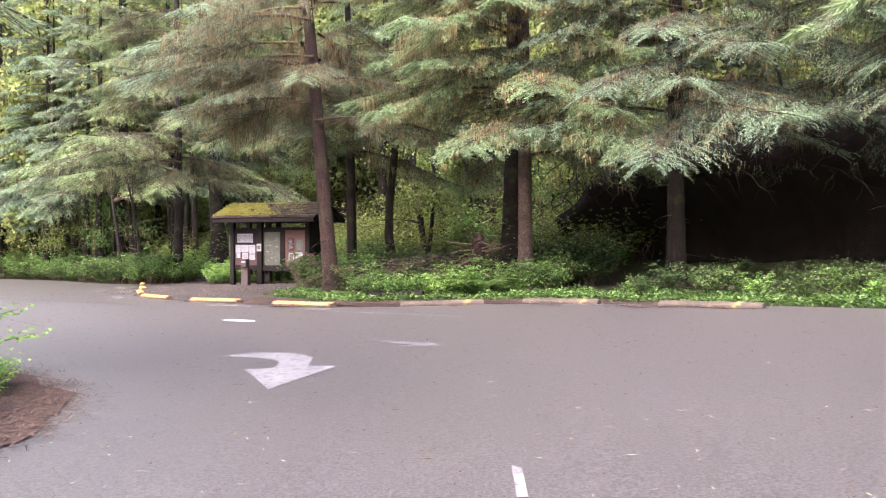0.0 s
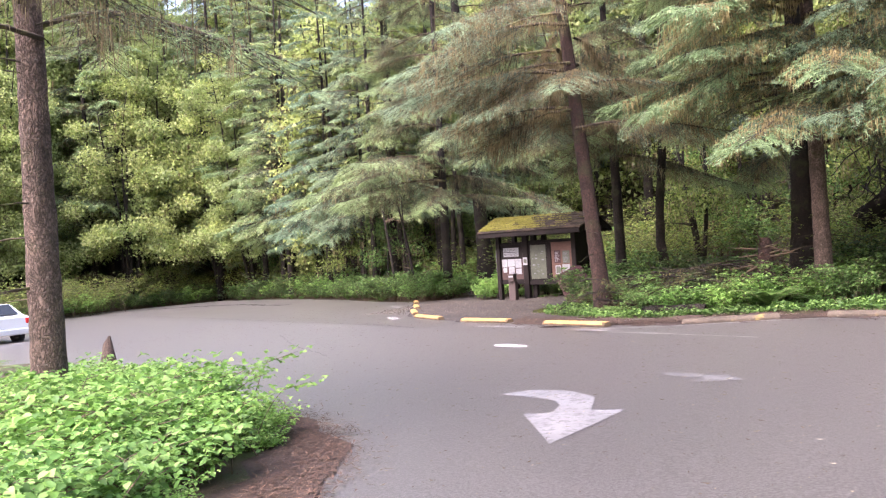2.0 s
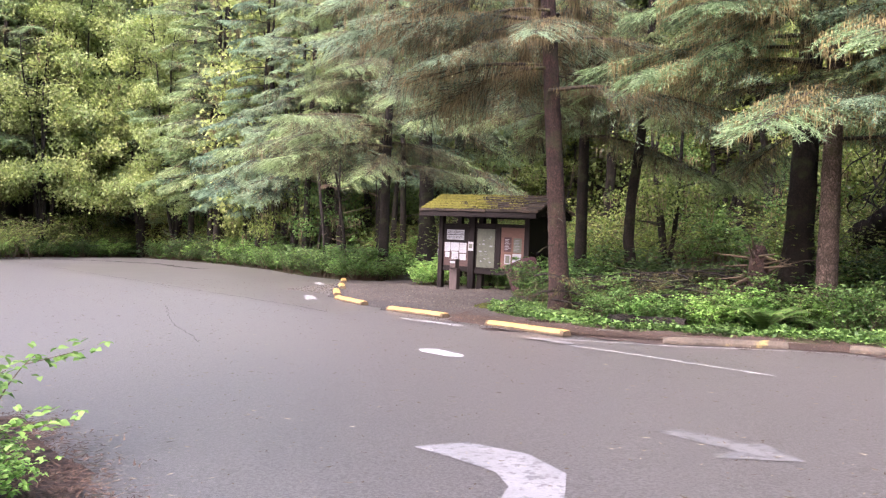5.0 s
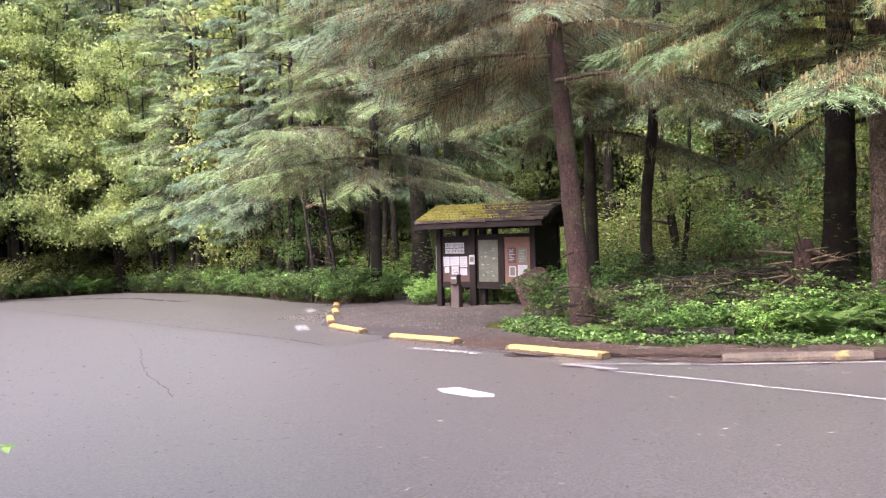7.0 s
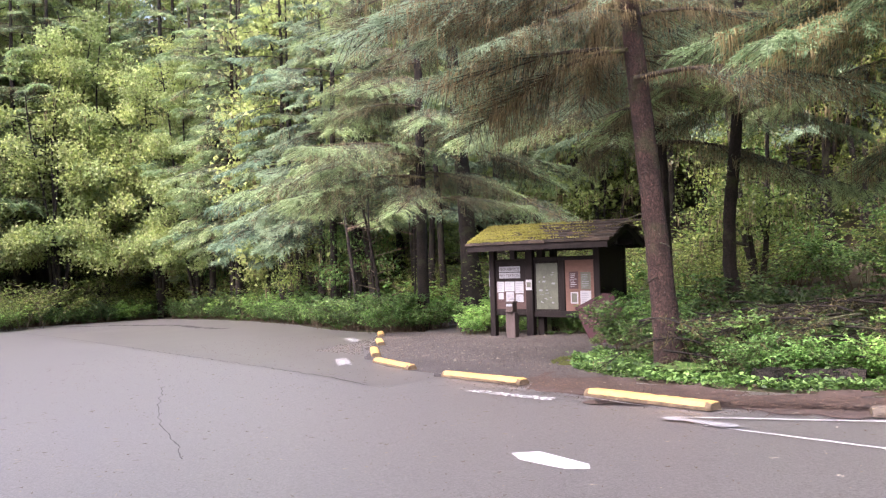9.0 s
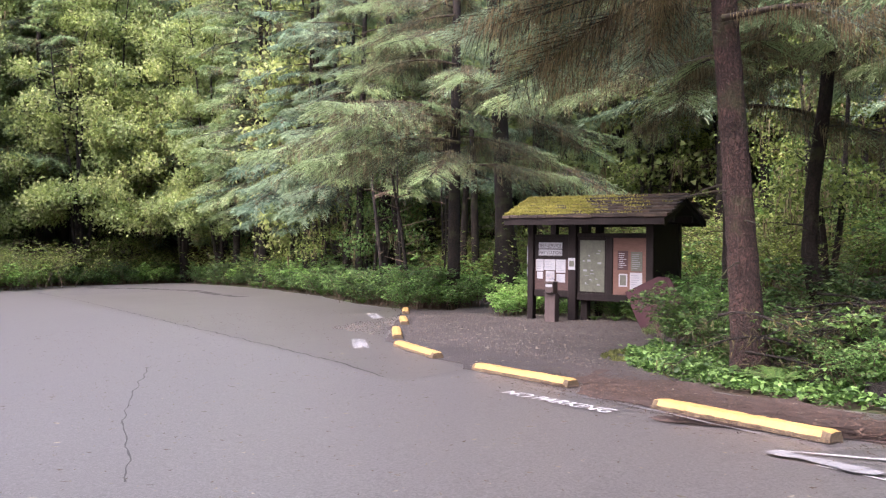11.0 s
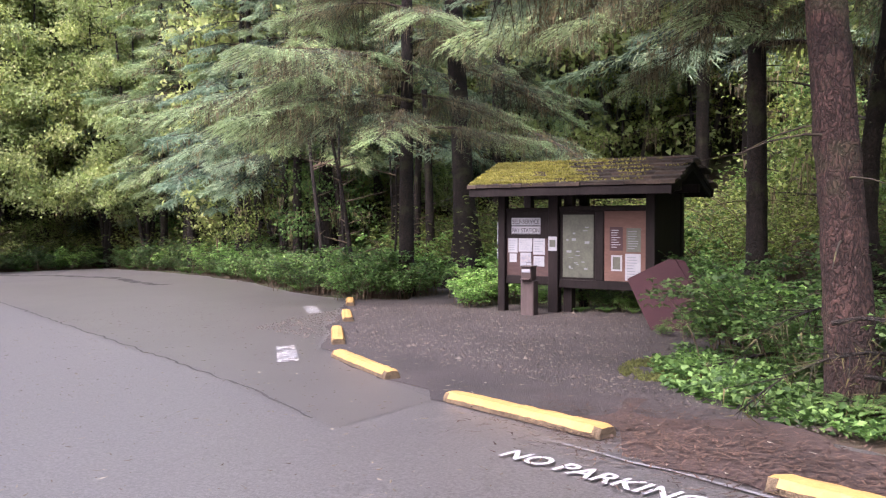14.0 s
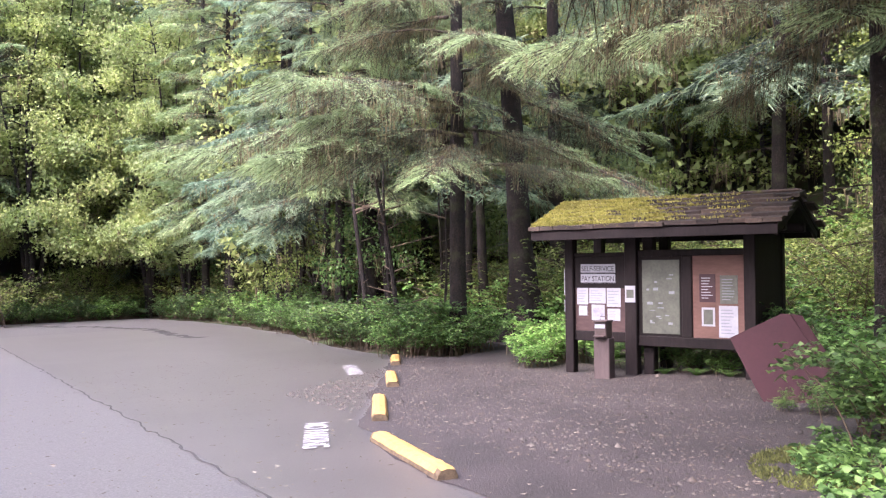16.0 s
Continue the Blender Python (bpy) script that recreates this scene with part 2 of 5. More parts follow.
STONES = leaf_surface("wet_stones", [(0.02, 0.016, 0.016), (0.045, 0.037, 0.036), (0.085, 0.066, 0.06), (0.11, 0.1, 0.097)], 0.0, 0.7)
DEBRIS = leaf_surface("pale_debris", [(0.08, 0.055, 0.035), (0.17, 0.145, 0.11), (0.38, 0.35, 0.31)], 0.1, 0.8)
REDLITTER = leaf_surface("fallen_needles", [(0.03, 0.017, 0.013), (0.08, 0.045, 0.034), (0.15, 0.09, 0.068)], 0.0, 0.9)
# near-black brown that helps the overhang stand in for shade under the trees
HOLLOW_SHADE = rough_surface("hollow_shade", (0.006, 0.0045, 0.004), (0.03, 0.02, 0.017), 1.8, 22, 0.95, 1.0, 0.05)
PILE = leaf_surface("dead_needles", [(0.035, 0.03, 0.016), (0.09, 0.085, 0.04), (0.16, 0.14, 0.065)], 0.2, 0.9)
CARWHITE, n_, l_, b_ = material("white_car_paint", 0.25)
b_.inputs["Base Color"].default_value = (0.72, 0.73, 0.75, 1)
LAMPRED, n_, l_, b_ = material("red_lens", 0.2)
b_.inputs["Base Color"].default_value = (0.5, 0.02, 0.02, 1)
GLASSDARK, n_, l_, b_ = material("tinted_glass", 0.08)
b_.inputs["Base Color"].default_value = (0.02, 0.022, 0.025, 1)
RUBBER = rough_surface("tyre_rubber", (0.015, 0.015, 0.015), (0.04, 0.04, 0.04), 5, 40, 0.8)

# ---- shape helpers ----
SLOPE = 0.03


def behind(x, y):
    """Metres past the line along which the woods begin."""
    return 0.664 * x + 0.747 * y


def gz(x, y):
    """Height of the ground."""
    z = SLOPE * max(-90.0, min(90.0, x))
    s = behind(x, y) - 3.0
    if s > 0:
        z += 0.1 * min(s, 60.0) * min(1.0, s / 6) + 0.46 * max(0.0, min(s, 60.0) - 9) + 0.12 * noise.noise((x * 0.4, y * 0.4, 0.0)) * min(1.0, s / 3)
    c = 0.78 * y - 0.62 * x - 43
    if c > 0:
        z += 0.5 * min(c, 45.0) * min(1.0, c / 5)
    w = -45 - 0.1 * y - x
    if w > 0:
        z += 0.5 * min(w, 45.0)
    return z


def empty(name, x=0.0, y=0.0, z=None, rz=0.0, **tags):
    e = new(name)
    e.matrix_basis = pose(x, y, gz(x, y) if z is None else z, 0, 0, rz)
    e.empty_display_size = 0.1
    return tagged(e, **tags)


def part(name, shape, mat, parent=None, label="", smooth=False):
    """Links a bmesh, or (verts, faces), as one mesh under its thing."""
    me = bpy.data.meshes.new(name)
    if isinstance(shape, bmesh.types.BMesh):
        shape.to_mesh(me)
        shape.free()
    else:
        v, f = shape
        v, f = np.asarray(v, dtype=np.float32), np.asarray(f, dtype=np.int32)
        k = f.shape[1]
        me.vertices.add(len(v))
        me.vertices.foreach_set("co", v.ravel())
        me.loops.add(f.size)
        me.loops.foreach_set("vertex_index", f.ravel())
        me.polygons.add(len(f))
        me.polygons.foreach_set("loop_start", np.arange(0, f.size, k, dtype=np.int32))
        me.update(calc_edges=True)
    if smooth:
        me.polygons.foreach_set("use_smooth", [True] * len(me.polygons))
    me.materials.append(mat)
    ob = new(name, me)
    if parent:
        ob.parent = parent
    return tagged(ob, label=label)


def box(bm, x0, x1, y0, y1, z0, z1, bev=0.008):
    r = bmesh.ops.create_cube(bm, size=1.0)
    vs = r["verts"]
    for v in vs:
        v.co = Vector((x0 + (v.co.x + 0.5) * (x1 - x0), y0 + (v.co.y + 0.5) * (y1 - y0), z0 + (v.co.z + 0.5) * (z1 - z0)))
    if bev:
        es = list({e for v in vs for e in v.link_edges})
        bmesh.ops.bevel(bm, geom=es, offset=bev, segments=1, affect="EDGES", profile=0.5)
    return bm


def boxed(*a, bev=0.008):
    return box(bmesh.new(), *a, bev=bev)


def tube(points, radii, sides=8, rough=0.0, rng=None):
    """Verts and quads of a tapered tube along points."""
    P = np.asarray(points, float)
    T = np.gradient(P, axis=0)
    T /= np.linalg.norm(T, axis=1)[:, None]
    ref = np.where(np.abs(T[:, 2:3]) > 0.8, [[1.0, 0, 0]], [[0, 0, 1.0]])
    A = np.cross(T, ref)
    A /= np.linalg.norm(A, axis=1)[:, None]
    B = np.cross(T, A)
    th = np.linspace(0, 2 * np.pi, sides, endpoint=False)
    R = np.asarray(radii, float)[:, None] * np.ones(sides)
    if rough and rng is not None:
        R = R * (1 + rough * rng.standard_normal(R.shape))
    V = P[:, None] + R[..., None] * (np.cos(th)[None, :, None] * A[:, None] + np.sin(th)[None, :, None] * B[:, None])
    n, i, j = len(P), np.arange(len(P) - 1)[:, None], np.arange(sides)[None]
    F = np.stack([i * sides + j, i * sides + (j + 1) % sides, (i + 1) * sides + (j + 1) % sides, (i + 1) * sides + j], -1).reshape(-1, 4)
    return V.reshape(-1, 3), F


def joined(shapes):
    vs, fs, k = [], [], 0
    for v, f in shapes:
        vs.append(v)
        fs.append(np.asarray(f) + k)
        k += len(v)
    return np.concatenate(vs), np.concatenate(fs)


def blades(base, way, side, length, width, bend=None):
    """One triangle each: a needle or a spray."""
    L, W = np.asarray(length)[:, None], np.asarray(width)[:, None]
    tip = base + way * L
    V = np.stack([base - side * W / 2, base + side * W / 2, tip], 1).reshape(-1, 3)
    return V, np.arange(len(V)).reshape(-1, 3)


def leaves(base, way, side, length, width, fold=0.25, rich=False):
    """Pointed leaves folded along the midrib."""
    L, W = np.asarray(length)[:, None], np.asarray(width)[:, None]
    up = np.cross(side, way)
    if rich:
        ks = [(0, 0, 0), (0.18, -0.36, 0.6), (0.45, -0.5, 0.8), (0.75, -0.27, 0.3), (1, 0, -0.5), (0.75, 0.27, 0.3), (0.45, 0.5, 0.8), (0.18, 0.36, 0.6), (0.5, 0, 0)]
        tri = [(0, 8, 1), (1, 8, 2), (2, 8, 3), (3, 8, 4), (4, 8, 5), (5, 8, 6), (6, 8, 7), (7, 8, 0)]
    else:
        ks = [(0, 0, 0), (0.42, -0.5, 1), (1, 0, -0.4), (0.42, 0.5, 1)]
        tri = [(0, 2, 1), (0, 3, 2)]
    V = np.stack([base + way * L * a + side * W * b + up * W * fold * c for a, b, c in ks], 1)
    k = len(ks)
    F = (np.arange(len(base))[:, None, None] * k + np.array(tri)[None]).reshape(-1, 3)
    return V.reshape(-1, 3), F


def unit(v):
    return v / np.maximum(np.linalg.norm(v, axis=-1, keepdims=True), 1e-9)


def ground_z(P):
    return np.array([gz(x, y) for x, y in P])

# ---- ground ----
# the edge between the lot and the woods, from far off to beside the start
EDGE = [(-52, -75), (-44, -20), (-40, 2), (-36, 18), (-29, 23.5), (-22, 19), (-16.5, 14.5), (-11.7, 10.1), (-6.5, 4.4), (-4.3, 2.9)]
EDGE2 = [(4.3, -8.9), (5.3, -9.8), (6.9, -10.5), (9.4, -10.9), (10.8, -11.6), (12.2, -12.8), (14.3, -14.3), (22, -20), (45, -36)]


def sheet(name, outline, dz, mat, thick=0.0, wobble=0.0, step=0.0, **tags):
    """A flat piece of ground with an uneven outline, lying on the slope."""
    pts = []
    for (ax, ay), (bx, by) in zip(outline, outline[1:] + outline[:1]):
        n = max(1, int(math.hypot(bx - ax, by - ay) / step)) if step else 1
        for i in range(n):
            x, y = ax + (bx - ax) * i / n, ay + (by - ay) * i / n
            pts.append((x + wobble * noise.noise((x * 1.7, y * 1.7, 3)) * 2, y + wobble * noise.noise((x * 1.7, y * 1.7, 8)) * 2))
    bm = bmesh.new()
    top = [bm.verts.new((x, y, SLOPE * x + dz)) for x, y in pts]
    f = bm.faces.new(top)
    if f.calc_area() and f.normal.z < 0:
        f.normal_flip()
    f.normal_update()
    if f.normal.z < 0:
        f.normal_flip()
    if thick:
        low = [bm.verts.new((v.co.x, v.co.y, v.co.z - thick)) for v in top]
        for i in range(len(top)):
            j = (i + 1) % len(top)
            bm.faces.new((top[i], low[i], low[j], top[j]))
    bmesh.ops.triangulate(bm, faces=[q for q in bm.faces if len(q.verts) > 4])
    bmesh.ops.recalc_face_normals(bm, faces=bm.faces)
    if sum(q.normal.z for q in bm.faces) < 0:
        bmesh.ops.reverse_faces(bm, faces=bm.faces)
    return tagged(part(name, bm, mat), kind="structure", **tags)


def build_ground():
    xs = np.unique(np.concatenate([np.linspace(-900, -60, 12), np.linspace(-60, 40, 101), np.linspace(40, 900, 12)]))
    ys = np.unique(np.concatenate([np.linspace(-900, -60, 12), np.linspace(-60, 60, 121), np.linspace(60, 900, 12)]))
    X, Y = np.meshgrid(xs, ys)
    V = np.array([(x, y, gz(x, y) - 0.02) for x, y in zip(X.ravel(), Y.ravel())])
    w = len(xs)
    i, j = np.meshgrid(np.arange(len(ys) - 1), np.arange(w - 1), indexing="ij")
    F = np.stack([i * w + j, i * w + j + 1, (i + 1) * w + j + 1, (i + 1) * w + j], -1).reshape(-1, 4)
    tagged(part("ground", (V, F), SOIL, smooth=True), "brown forest floor with needle litter and moss", "ground", kind="structure")
    inner = [(-4.3, 2.9), (-3.7, 1.4), (-2.3, -1.9), (-1.3, -4.3), (-0.3, -6.0), (1.6, -7.9), (3.1, -9.0)]
    lot = EDGE + inner[1:] + EDGE2 + [(60, -50), (60, -75)]
    sheet("road", lot, 0.022, ASPHALT, 0.05, 0.12, 1.0, label="wet grey worn asphalt of a parking lot", category="asphalt")
    patch = [(-24, 8.8), (-12.8, 0.95), (-6.2, -3.9), (-2.0, -7.0), (-0.4, -8.2), (1.2, -9.6), (1.6, -8.3), (0, -6.7), (-1.5, -4.7), (-2.8, -1.4), (-4.0, 1.4), (-4.9, 2.4), (-6.6, 4.0), (-11.8, 9.6), (-16.6, 13.9), (-20, 15.5)]
    sheet("road_patch", patch, 0.0262, PATCH, 0.0, 0.06, 0.8, label="smoother brownish asphalt patch beside the stops", category="asphalt")
    gravel = [(-4.35, 2.95), (-3.4, 2.6), (-2.2, 2.2), (-1.0, 1.6), (0, 1.4), (3.2, 0.4), (5.4, -2.2), (5.0, -4.6), (4.4, -6), (4.2, -7.4), (4.6, -9.2), (3.1, -9.3), (1.6, -8.3), (-0.3, -6.4), (-1.5, -4.5), (-2.5, -2.0), (-3.9, 1.3)]
    sheet("pavement", gravel, 0.03, GRAVEL, 0.0, 0.12, 0.4, label="dark damp gravel in front of the kiosk", category="gravel")
    ks = np.linspace(0, 1, 24)
    C = np.stack([-1.9 - 5.5 * ks ** 1.2, 1.7 + 15 * ks], 1)
    W = 0.75 - 0.35 * ks
    A, B = C - np.stack([W, 0 * W], 1), C + np.stack([W, 0 * W], 1)
    V = np.concatenate([np.c_[A, ground_z(A) + 0.03], np.c_[C, ground_z(C) + 0.035], np.c_[B, ground_z(B) + 0.03]])
    i = np.arange(23)
    F = np.concatenate([np.stack([i + o, i + 24 + o, i + 25 + o, i + 1 + o], -1) for o in (0, 24)])
    tagged(part("footpath", (V, F), GRAVEL, smooth=True), "narrow dark trodden path into the woods", "path", kind="structure")
    litter = [(2.6, -9.0), (3.5, -8.0), (4.5, -9.0), (5.6, -9.9), (7, -10.5), (9.4, -10.8), (11, -11.7), (14, -14), (13.4, -14.3), (11, -12.6), (8.8, -12.0), (6.2, -11.75), (4.4, -10.6), (3.4, -9.5)]
    sheet("litter_strip", litter, 0.0335, NEEDLES, 0.0, 0.42, 0.1, label="reddish brown needle litter along the lot's edge", category="litter")
    side = [(5.9, -24.6), (6.05, -23.2), (5.75, -22.0), (5.2, -21.1), (4.3, -20.2), (2.8, -19.2), (2.0, -19.6), (3.9, -20.9), (4.9, -22.3), (5.0, -24), (4.2, -27), (3, -31), (3.6, -31), (5.2, -27)]
    sheet("litter_strip", side, 0.037, NEEDLES, 0.0, 0.14, 0.3, label="reddish needle litter beside the planted island", category="litter")
    island = [(5.2, -24.3), (5.2, -22.6), (4.4, -21.0), (2.4, -19.6), (0, -18.2), (-3, -16.0), (-6.5, -13.2), (-9, -13.4), (-8, -16.5), (-3, -20.5), (0, -25), (2.6, -31), (3.4, -31), (4.6, -27)]
    sheet("planting_bed", island, 0.045, SOIL, 0.0, 0.12, 0.4, label="earth bed of the planted island", category="bed")


build_ground()


def stroke(name, pts, width, dz, mat, label, category, jag=0.0, group=""):
    """A painted or cracked line on the road."""
    fine = []
    for (ax, ay), (bx, by) in zip(pts, pts[1:]):
        n = max(1, int(math.hypot(bx - ax, by - ay) / 0.12)) if jag else 1
        fine += [(ax + (bx - ax) * i / n, ay + (by - ay) * i / n) for i in range(n)]
    fine.append(pts[-1])
    P = np.array(fine)
    if jag:
        P += jag * np.array([[noise.noise((x * 3, y * 3, 1)), noise.noise((x * 3, y * 3, 6))] for x, y in P])
    T = unit(np.gradient(P, axis=0))
    N = np.stack([-T[:, 1], T[:, 0]], 1)
    w = np.array([width * (0.5 + (0.5 * noise.noise((x * 5, y * 5, 2)) if jag else 0)) for x, y in P])[:, None]
    A, B = P + N * w, P - N * w
    V = np.concatenate([np.c_[A, SLOPE * A[:, 0] + dz], np.c_[B, SLOPE * B[:, 0] + dz]])
    k = len(P)
    i = np.arange(k - 1)
    F = np.stack([i, k + i, k + i + 1, i + 1], -1)
    return tagged(part(name, (V, F), mat), label, category, group, "structure")


def marking(name, outline, label, category, paint=PAINT_WHITE):
    bm = bmesh.new()
    f = bm.faces.new([bm.verts.new((x, y, SLOPE * x + 0.028)) for x, y in outline])
    f.normal_update()
    if f.normal.z < 0:
        f.normal_flip()
    bmesh.ops.triangulate(bm, faces=bm.faces)
    return tagged(part(name, bm, paint), label, category, kind="structure")


marking("turn_arrow", [(6.14, -18.98), (6.46, -18.72), (6.95, -18.9), (7.28, -19.3), (7.38, -19.98), (7.72, -20.0), (7.33, -21.4), (6.74, -20.15), (7.02, -20.08), (7.0, -19.7), (6.85, -19.42), (6.55, -19.22)],
        "worn white curved turn arrow painted on the road", "road marking")
marking("straight_arrow", [(7.69, -17.86), (7.92, -17.74), (8.42, -18.06), (8.50, -17.98), (8.75, -18.46), (8.17, -18.56), (8.3, -18.3)],
        "faded white straight arrow painted on the road", "road marking", PAINT_FADED)
marking("lane_dash", [(4.36, -13.9), (4.58, -13.8), (5.1, -14.25), (5.14, -14.42), (4.95, -14.45), (4.5, -14.15)], "white painted dash with chipped ends", "road marking", PAINT_BRIGHT)
marking("lane_dash", [(9.55, -24.75), (9.61, -24.75), (9.59, -24.2), (9.53, -24.15)], "short white painted line near the start", "road marking")
stroke("edge_line", [(5.55, -12.1), (7.46, -12.32), (9.4, -12.25), (12.0, -13.3)], 0.035, 0.04, PAINT_BRIGHT, "thin worn white line along the stops", "road marking", 0.02)
stroke("edge_line", [(5.8, -12.45), (7.2, -13.4), (8.8, -14.6)], 0.035, 0.030, PAINT_BRIGHT, "thin worn white bay line", "road marking", 0.02)
stroke("edge_line", [(5.5, -12.15), (5.95, -12.5), (6.2, -12.65)], 0.16, 0.046, PAINT_WHITE, "faded white paint patch", "road marking", 0.04)
stroke("edge_line", [(2.9, -9.65), (4.1, -10.45), (5.4, -11.5)], 0.03, 0.0375, PAINT_WHITE, "thin worn white line behind the lettering", "road marking", 0.04)
stroke("seam", [(-40, 20), (-19.35, 5.8), (-6.2, -3.9), (-2.0, -7.0), (-0.4, -8.2), (0.8, -9.3)], 0.026, 0.03, CRACK, "dark seam between two asphalt layers", "crack", 0.07)
stroke("crack", [(-30, 17), (-24, 15.5), (-20, 13.4), (-14, 8.5)], 0.35, 0.0295, CRACK, "dark wet streak on the asphalt", "stain", 0.5)
stroke("crack", [(-3.0, -9.2), (-1.5, -11.2), (-0.4, -12.6), (0.6, -13.6), (1.3, -14.4)], 0.012, 0.0275, CRACK, "dark crack in the asphalt", "crack", 0.06)


def lettering(words, x, y, turn, length, height):
    """Words painted on the road, reading along turn degrees."""
    c = bpy.data.curves.new("lettering", "FONT")
    c.body, c.extrude, c.offset = words, 0.0, 0.018
    ob = bpy.data.objects.new("lettering", c)
    me = bpy.data.meshes.new_from_object(ob)
    bpy.data.objects.remove(ob)
    v = np.array([q.co[:] for q in me.vertices])
    lo, hi = v.min(0), v.max(0)
    m = pose(x, y, 0, 0, 0, turn)
    for q in me.vertices:
        p = m @ Vector(((q.co.x - lo[0]) / (hi[0] - lo[0]) * length, (q.co.y - lo[1]) / (hi[1] - lo[1]) * height, 0))
        q.co = (p.x, p.y, SLOPE * p.x + 0.0435)
    me.materials.append(PAINT_BRIGHT)
    ob = new("lettering", me)
    return tagged(ob, "white painted words NO PARKING on the asphalt", "road lettering", "no parking lettering", "structure")


lettering("NO PARKING", 2.68, -10.17, -32, 1.56, 0.2)
lettering("NO PARKING", -1.80, -5.28, -60, 1.5, 0.27)
lettering("NO PARKING", -4.56, 0.72, -58, 1.75, 0.28)


def stop_shape(length, rng, moss=False):
    """A precast bar: trapezoid section, chipped ends, rounded top."""
    bm = bmesh.new()
    prof = [(-0.098, 0.0), (-0.094, 0.04), (-0.066, 0.088), (0.0, 0.098), (0.066, 0.088), (0.094, 0.04), (0.098, 0.0)]
    n = 26
    rows = []
    for i in range(n + 1):
        u = i / n
        e = 0.035 * (1 if i in (0, n) else 0)
        rows.append([bm.verts.new(((u - 0.5) * length, y * (1 - e * 2) + rng.uniform(-1, 1) * 0.004, max(0.0, z * (1 - e * 4) + (rng.uniform(-1, 1) * 0.005 if z else 0)))) for y, z in prof])
    for a, b in zip(rows, rows[1:]):
        for j in range(len(prof) - 1):
            bm.faces.new((a[j], a[j + 1], b[j + 1], b[j]))
    bm.faces.new(rows[0])
    bm.faces.new(rows[-1][::-1])
    bmesh.ops.recalc_face_normals(bm, faces=bm.faces)
    return bm


def wheel_stop(a, b, mat, label, lift=0.03):
    rng = random.Random(int(abs(a[0] * 31 + b[1] * 17) * 10))
    cx, cy = (a[0] + b[0]) / 2, (a[1] + b[1]) / 2
    L = math.hypot(b[0] - a[0], b[1] - a[1])
    th = math.atan2(b[1] - a[1], b[0] - a[0])
    ob = part("wheel_stop", stop_shape(L, rng), mat)
    if mat is PAINT_YELLOW:
        ob.data.materials.append(BROKEN)
        for q in ob.data.polygons:
            if len(q.vertices) > 4 or (abs(q.center.x) > L * 0.47 and q.center.z < 0.07) or q.center.z < 0.03:
                q.material_index = 1
    tilt = math.degrees(math.atan(SLOPE * math.cos(th)))
    ob.matrix_basis = Matrix.Translation((cx, cy, SLOPE * cx + lift)) @ Matrix.Rotation(th, 4, "Z") @ Matrix.Rotation(-radians(tilt), 4, "Y")
    tagged(ob, label, "wheel stop", "wheel stops")


Y = "yellow painted concrete wheel stop with chipped edges"
wheel_stop((4.43, -10.5), (5.98, -11.66), PAINT_YELLOW, Y)
wheel_stop((1.76, -8.36), (3.34, -9.5), PAINT_YELLOW, Y)
wheel_stop((-0.53, -5.95), (0.8, -7.4), PAINT_YELLOW, Y)
wheel_stop((-1.02, -4.9), (-1.78, -3.35), PAINT_YELLOW, Y)
wheel_stop((-2.18, -2.05), (-2.85, -0.7), PAINT_YELLOW, Y)
wheel_stop((-3.5, 0.9), (-4.1, 2.2), PAINT_YELLOW, Y)
O = "worn concrete wheel stop with moss and faded yellow paint"
wheel_stop((7.42, -12.0), (9.1, -11.92), MOSSY_STOP, O, 0.034)
wheel_stop((9.9, -12.0), (11.3, -12.75), MOSSY_STOP, O, 0.034)
wheel_stop((12.3, -13.5), (13.8, -14.6), MOSSY_STOP, O, 0.034)


def debris():
    """Needles, petals and grit strewn on the wet road."""
    g = np.random.default_rng(17)
    n = 17000
    P = np.stack([g.uniform(-9, 16, n), g.uniform(-27, 2, n)], 1)
    keep = (behind(P[:, 0], P[:, 1]) < -1.5)
    P = P[keep]
    P = np.c_[P, SLOPE * P[:, 0] + 0.05]
    a = g.random(len(P)) * 6.28
    w = np.stack([np.cos(a), np.sin(a), 0 * a], 1)
    sd = np.stack([-np.sin(a), np.cos(a), 0 * a], 1)
    k = g.random(len(P))
    ob = part("road_debris", leaves(P, w, sd, np.where(k < 0.3, g.uniform(0.03, 0.09, len(P)), g.uniform(0.008, 0.025, len(P))), g.uniform(0.006, 0.018, len(P)), 0.3), DEBRIS)
    tagged(ob, "small pale petals, needles and grit on the asphalt", "debris", kind="stuff")


debris()


def stones():
    """Loose stones on the gravel before the kiosk."""
    g = np.random.default_rng(23)
    n = 20000
    P = np.stack([g.uniform(-3.5, 5, n), g.uniform(-9.2, 1.6, n)], 1)
    side = P[:, 0] * 0.66 + P[:, 1] * 0.75
    P = P[(side > -4.2 + 0.12 * P[:, 0]) & (side < 2.0)]
    P = np.c_[P, SLOPE * P[:, 0] + 0.03]
    m = len(P)
    r = g.uniform(0.006, 0.022, m) * (1 + (g.random(m) > 0.97) * 1.2)
    ks = np.array([(1, 0, 0.1), (0, 1, 0.15), (-1, 0, 0.1), (0, -1, 0.1), (0, 0, 0.75)])
    J = ks[None] * (1 + 0.3 * g.standard_normal((m, 5, 3))) * r[:, None, None]
    V = (P[:, None] + J).reshape(-1, 3)
    F = (np.arange(m)[:, None, None] * 5 + np.array([(0, 1, 4), (1, 2, 4), (2, 3, 4), (3, 0, 4)])[None]).reshape(-1, 3)
    tagged(part("gravel_stones", (V, F), STONES), "small dark damp stones strewn over gravel", "gravel", kind="stuff")


stones()


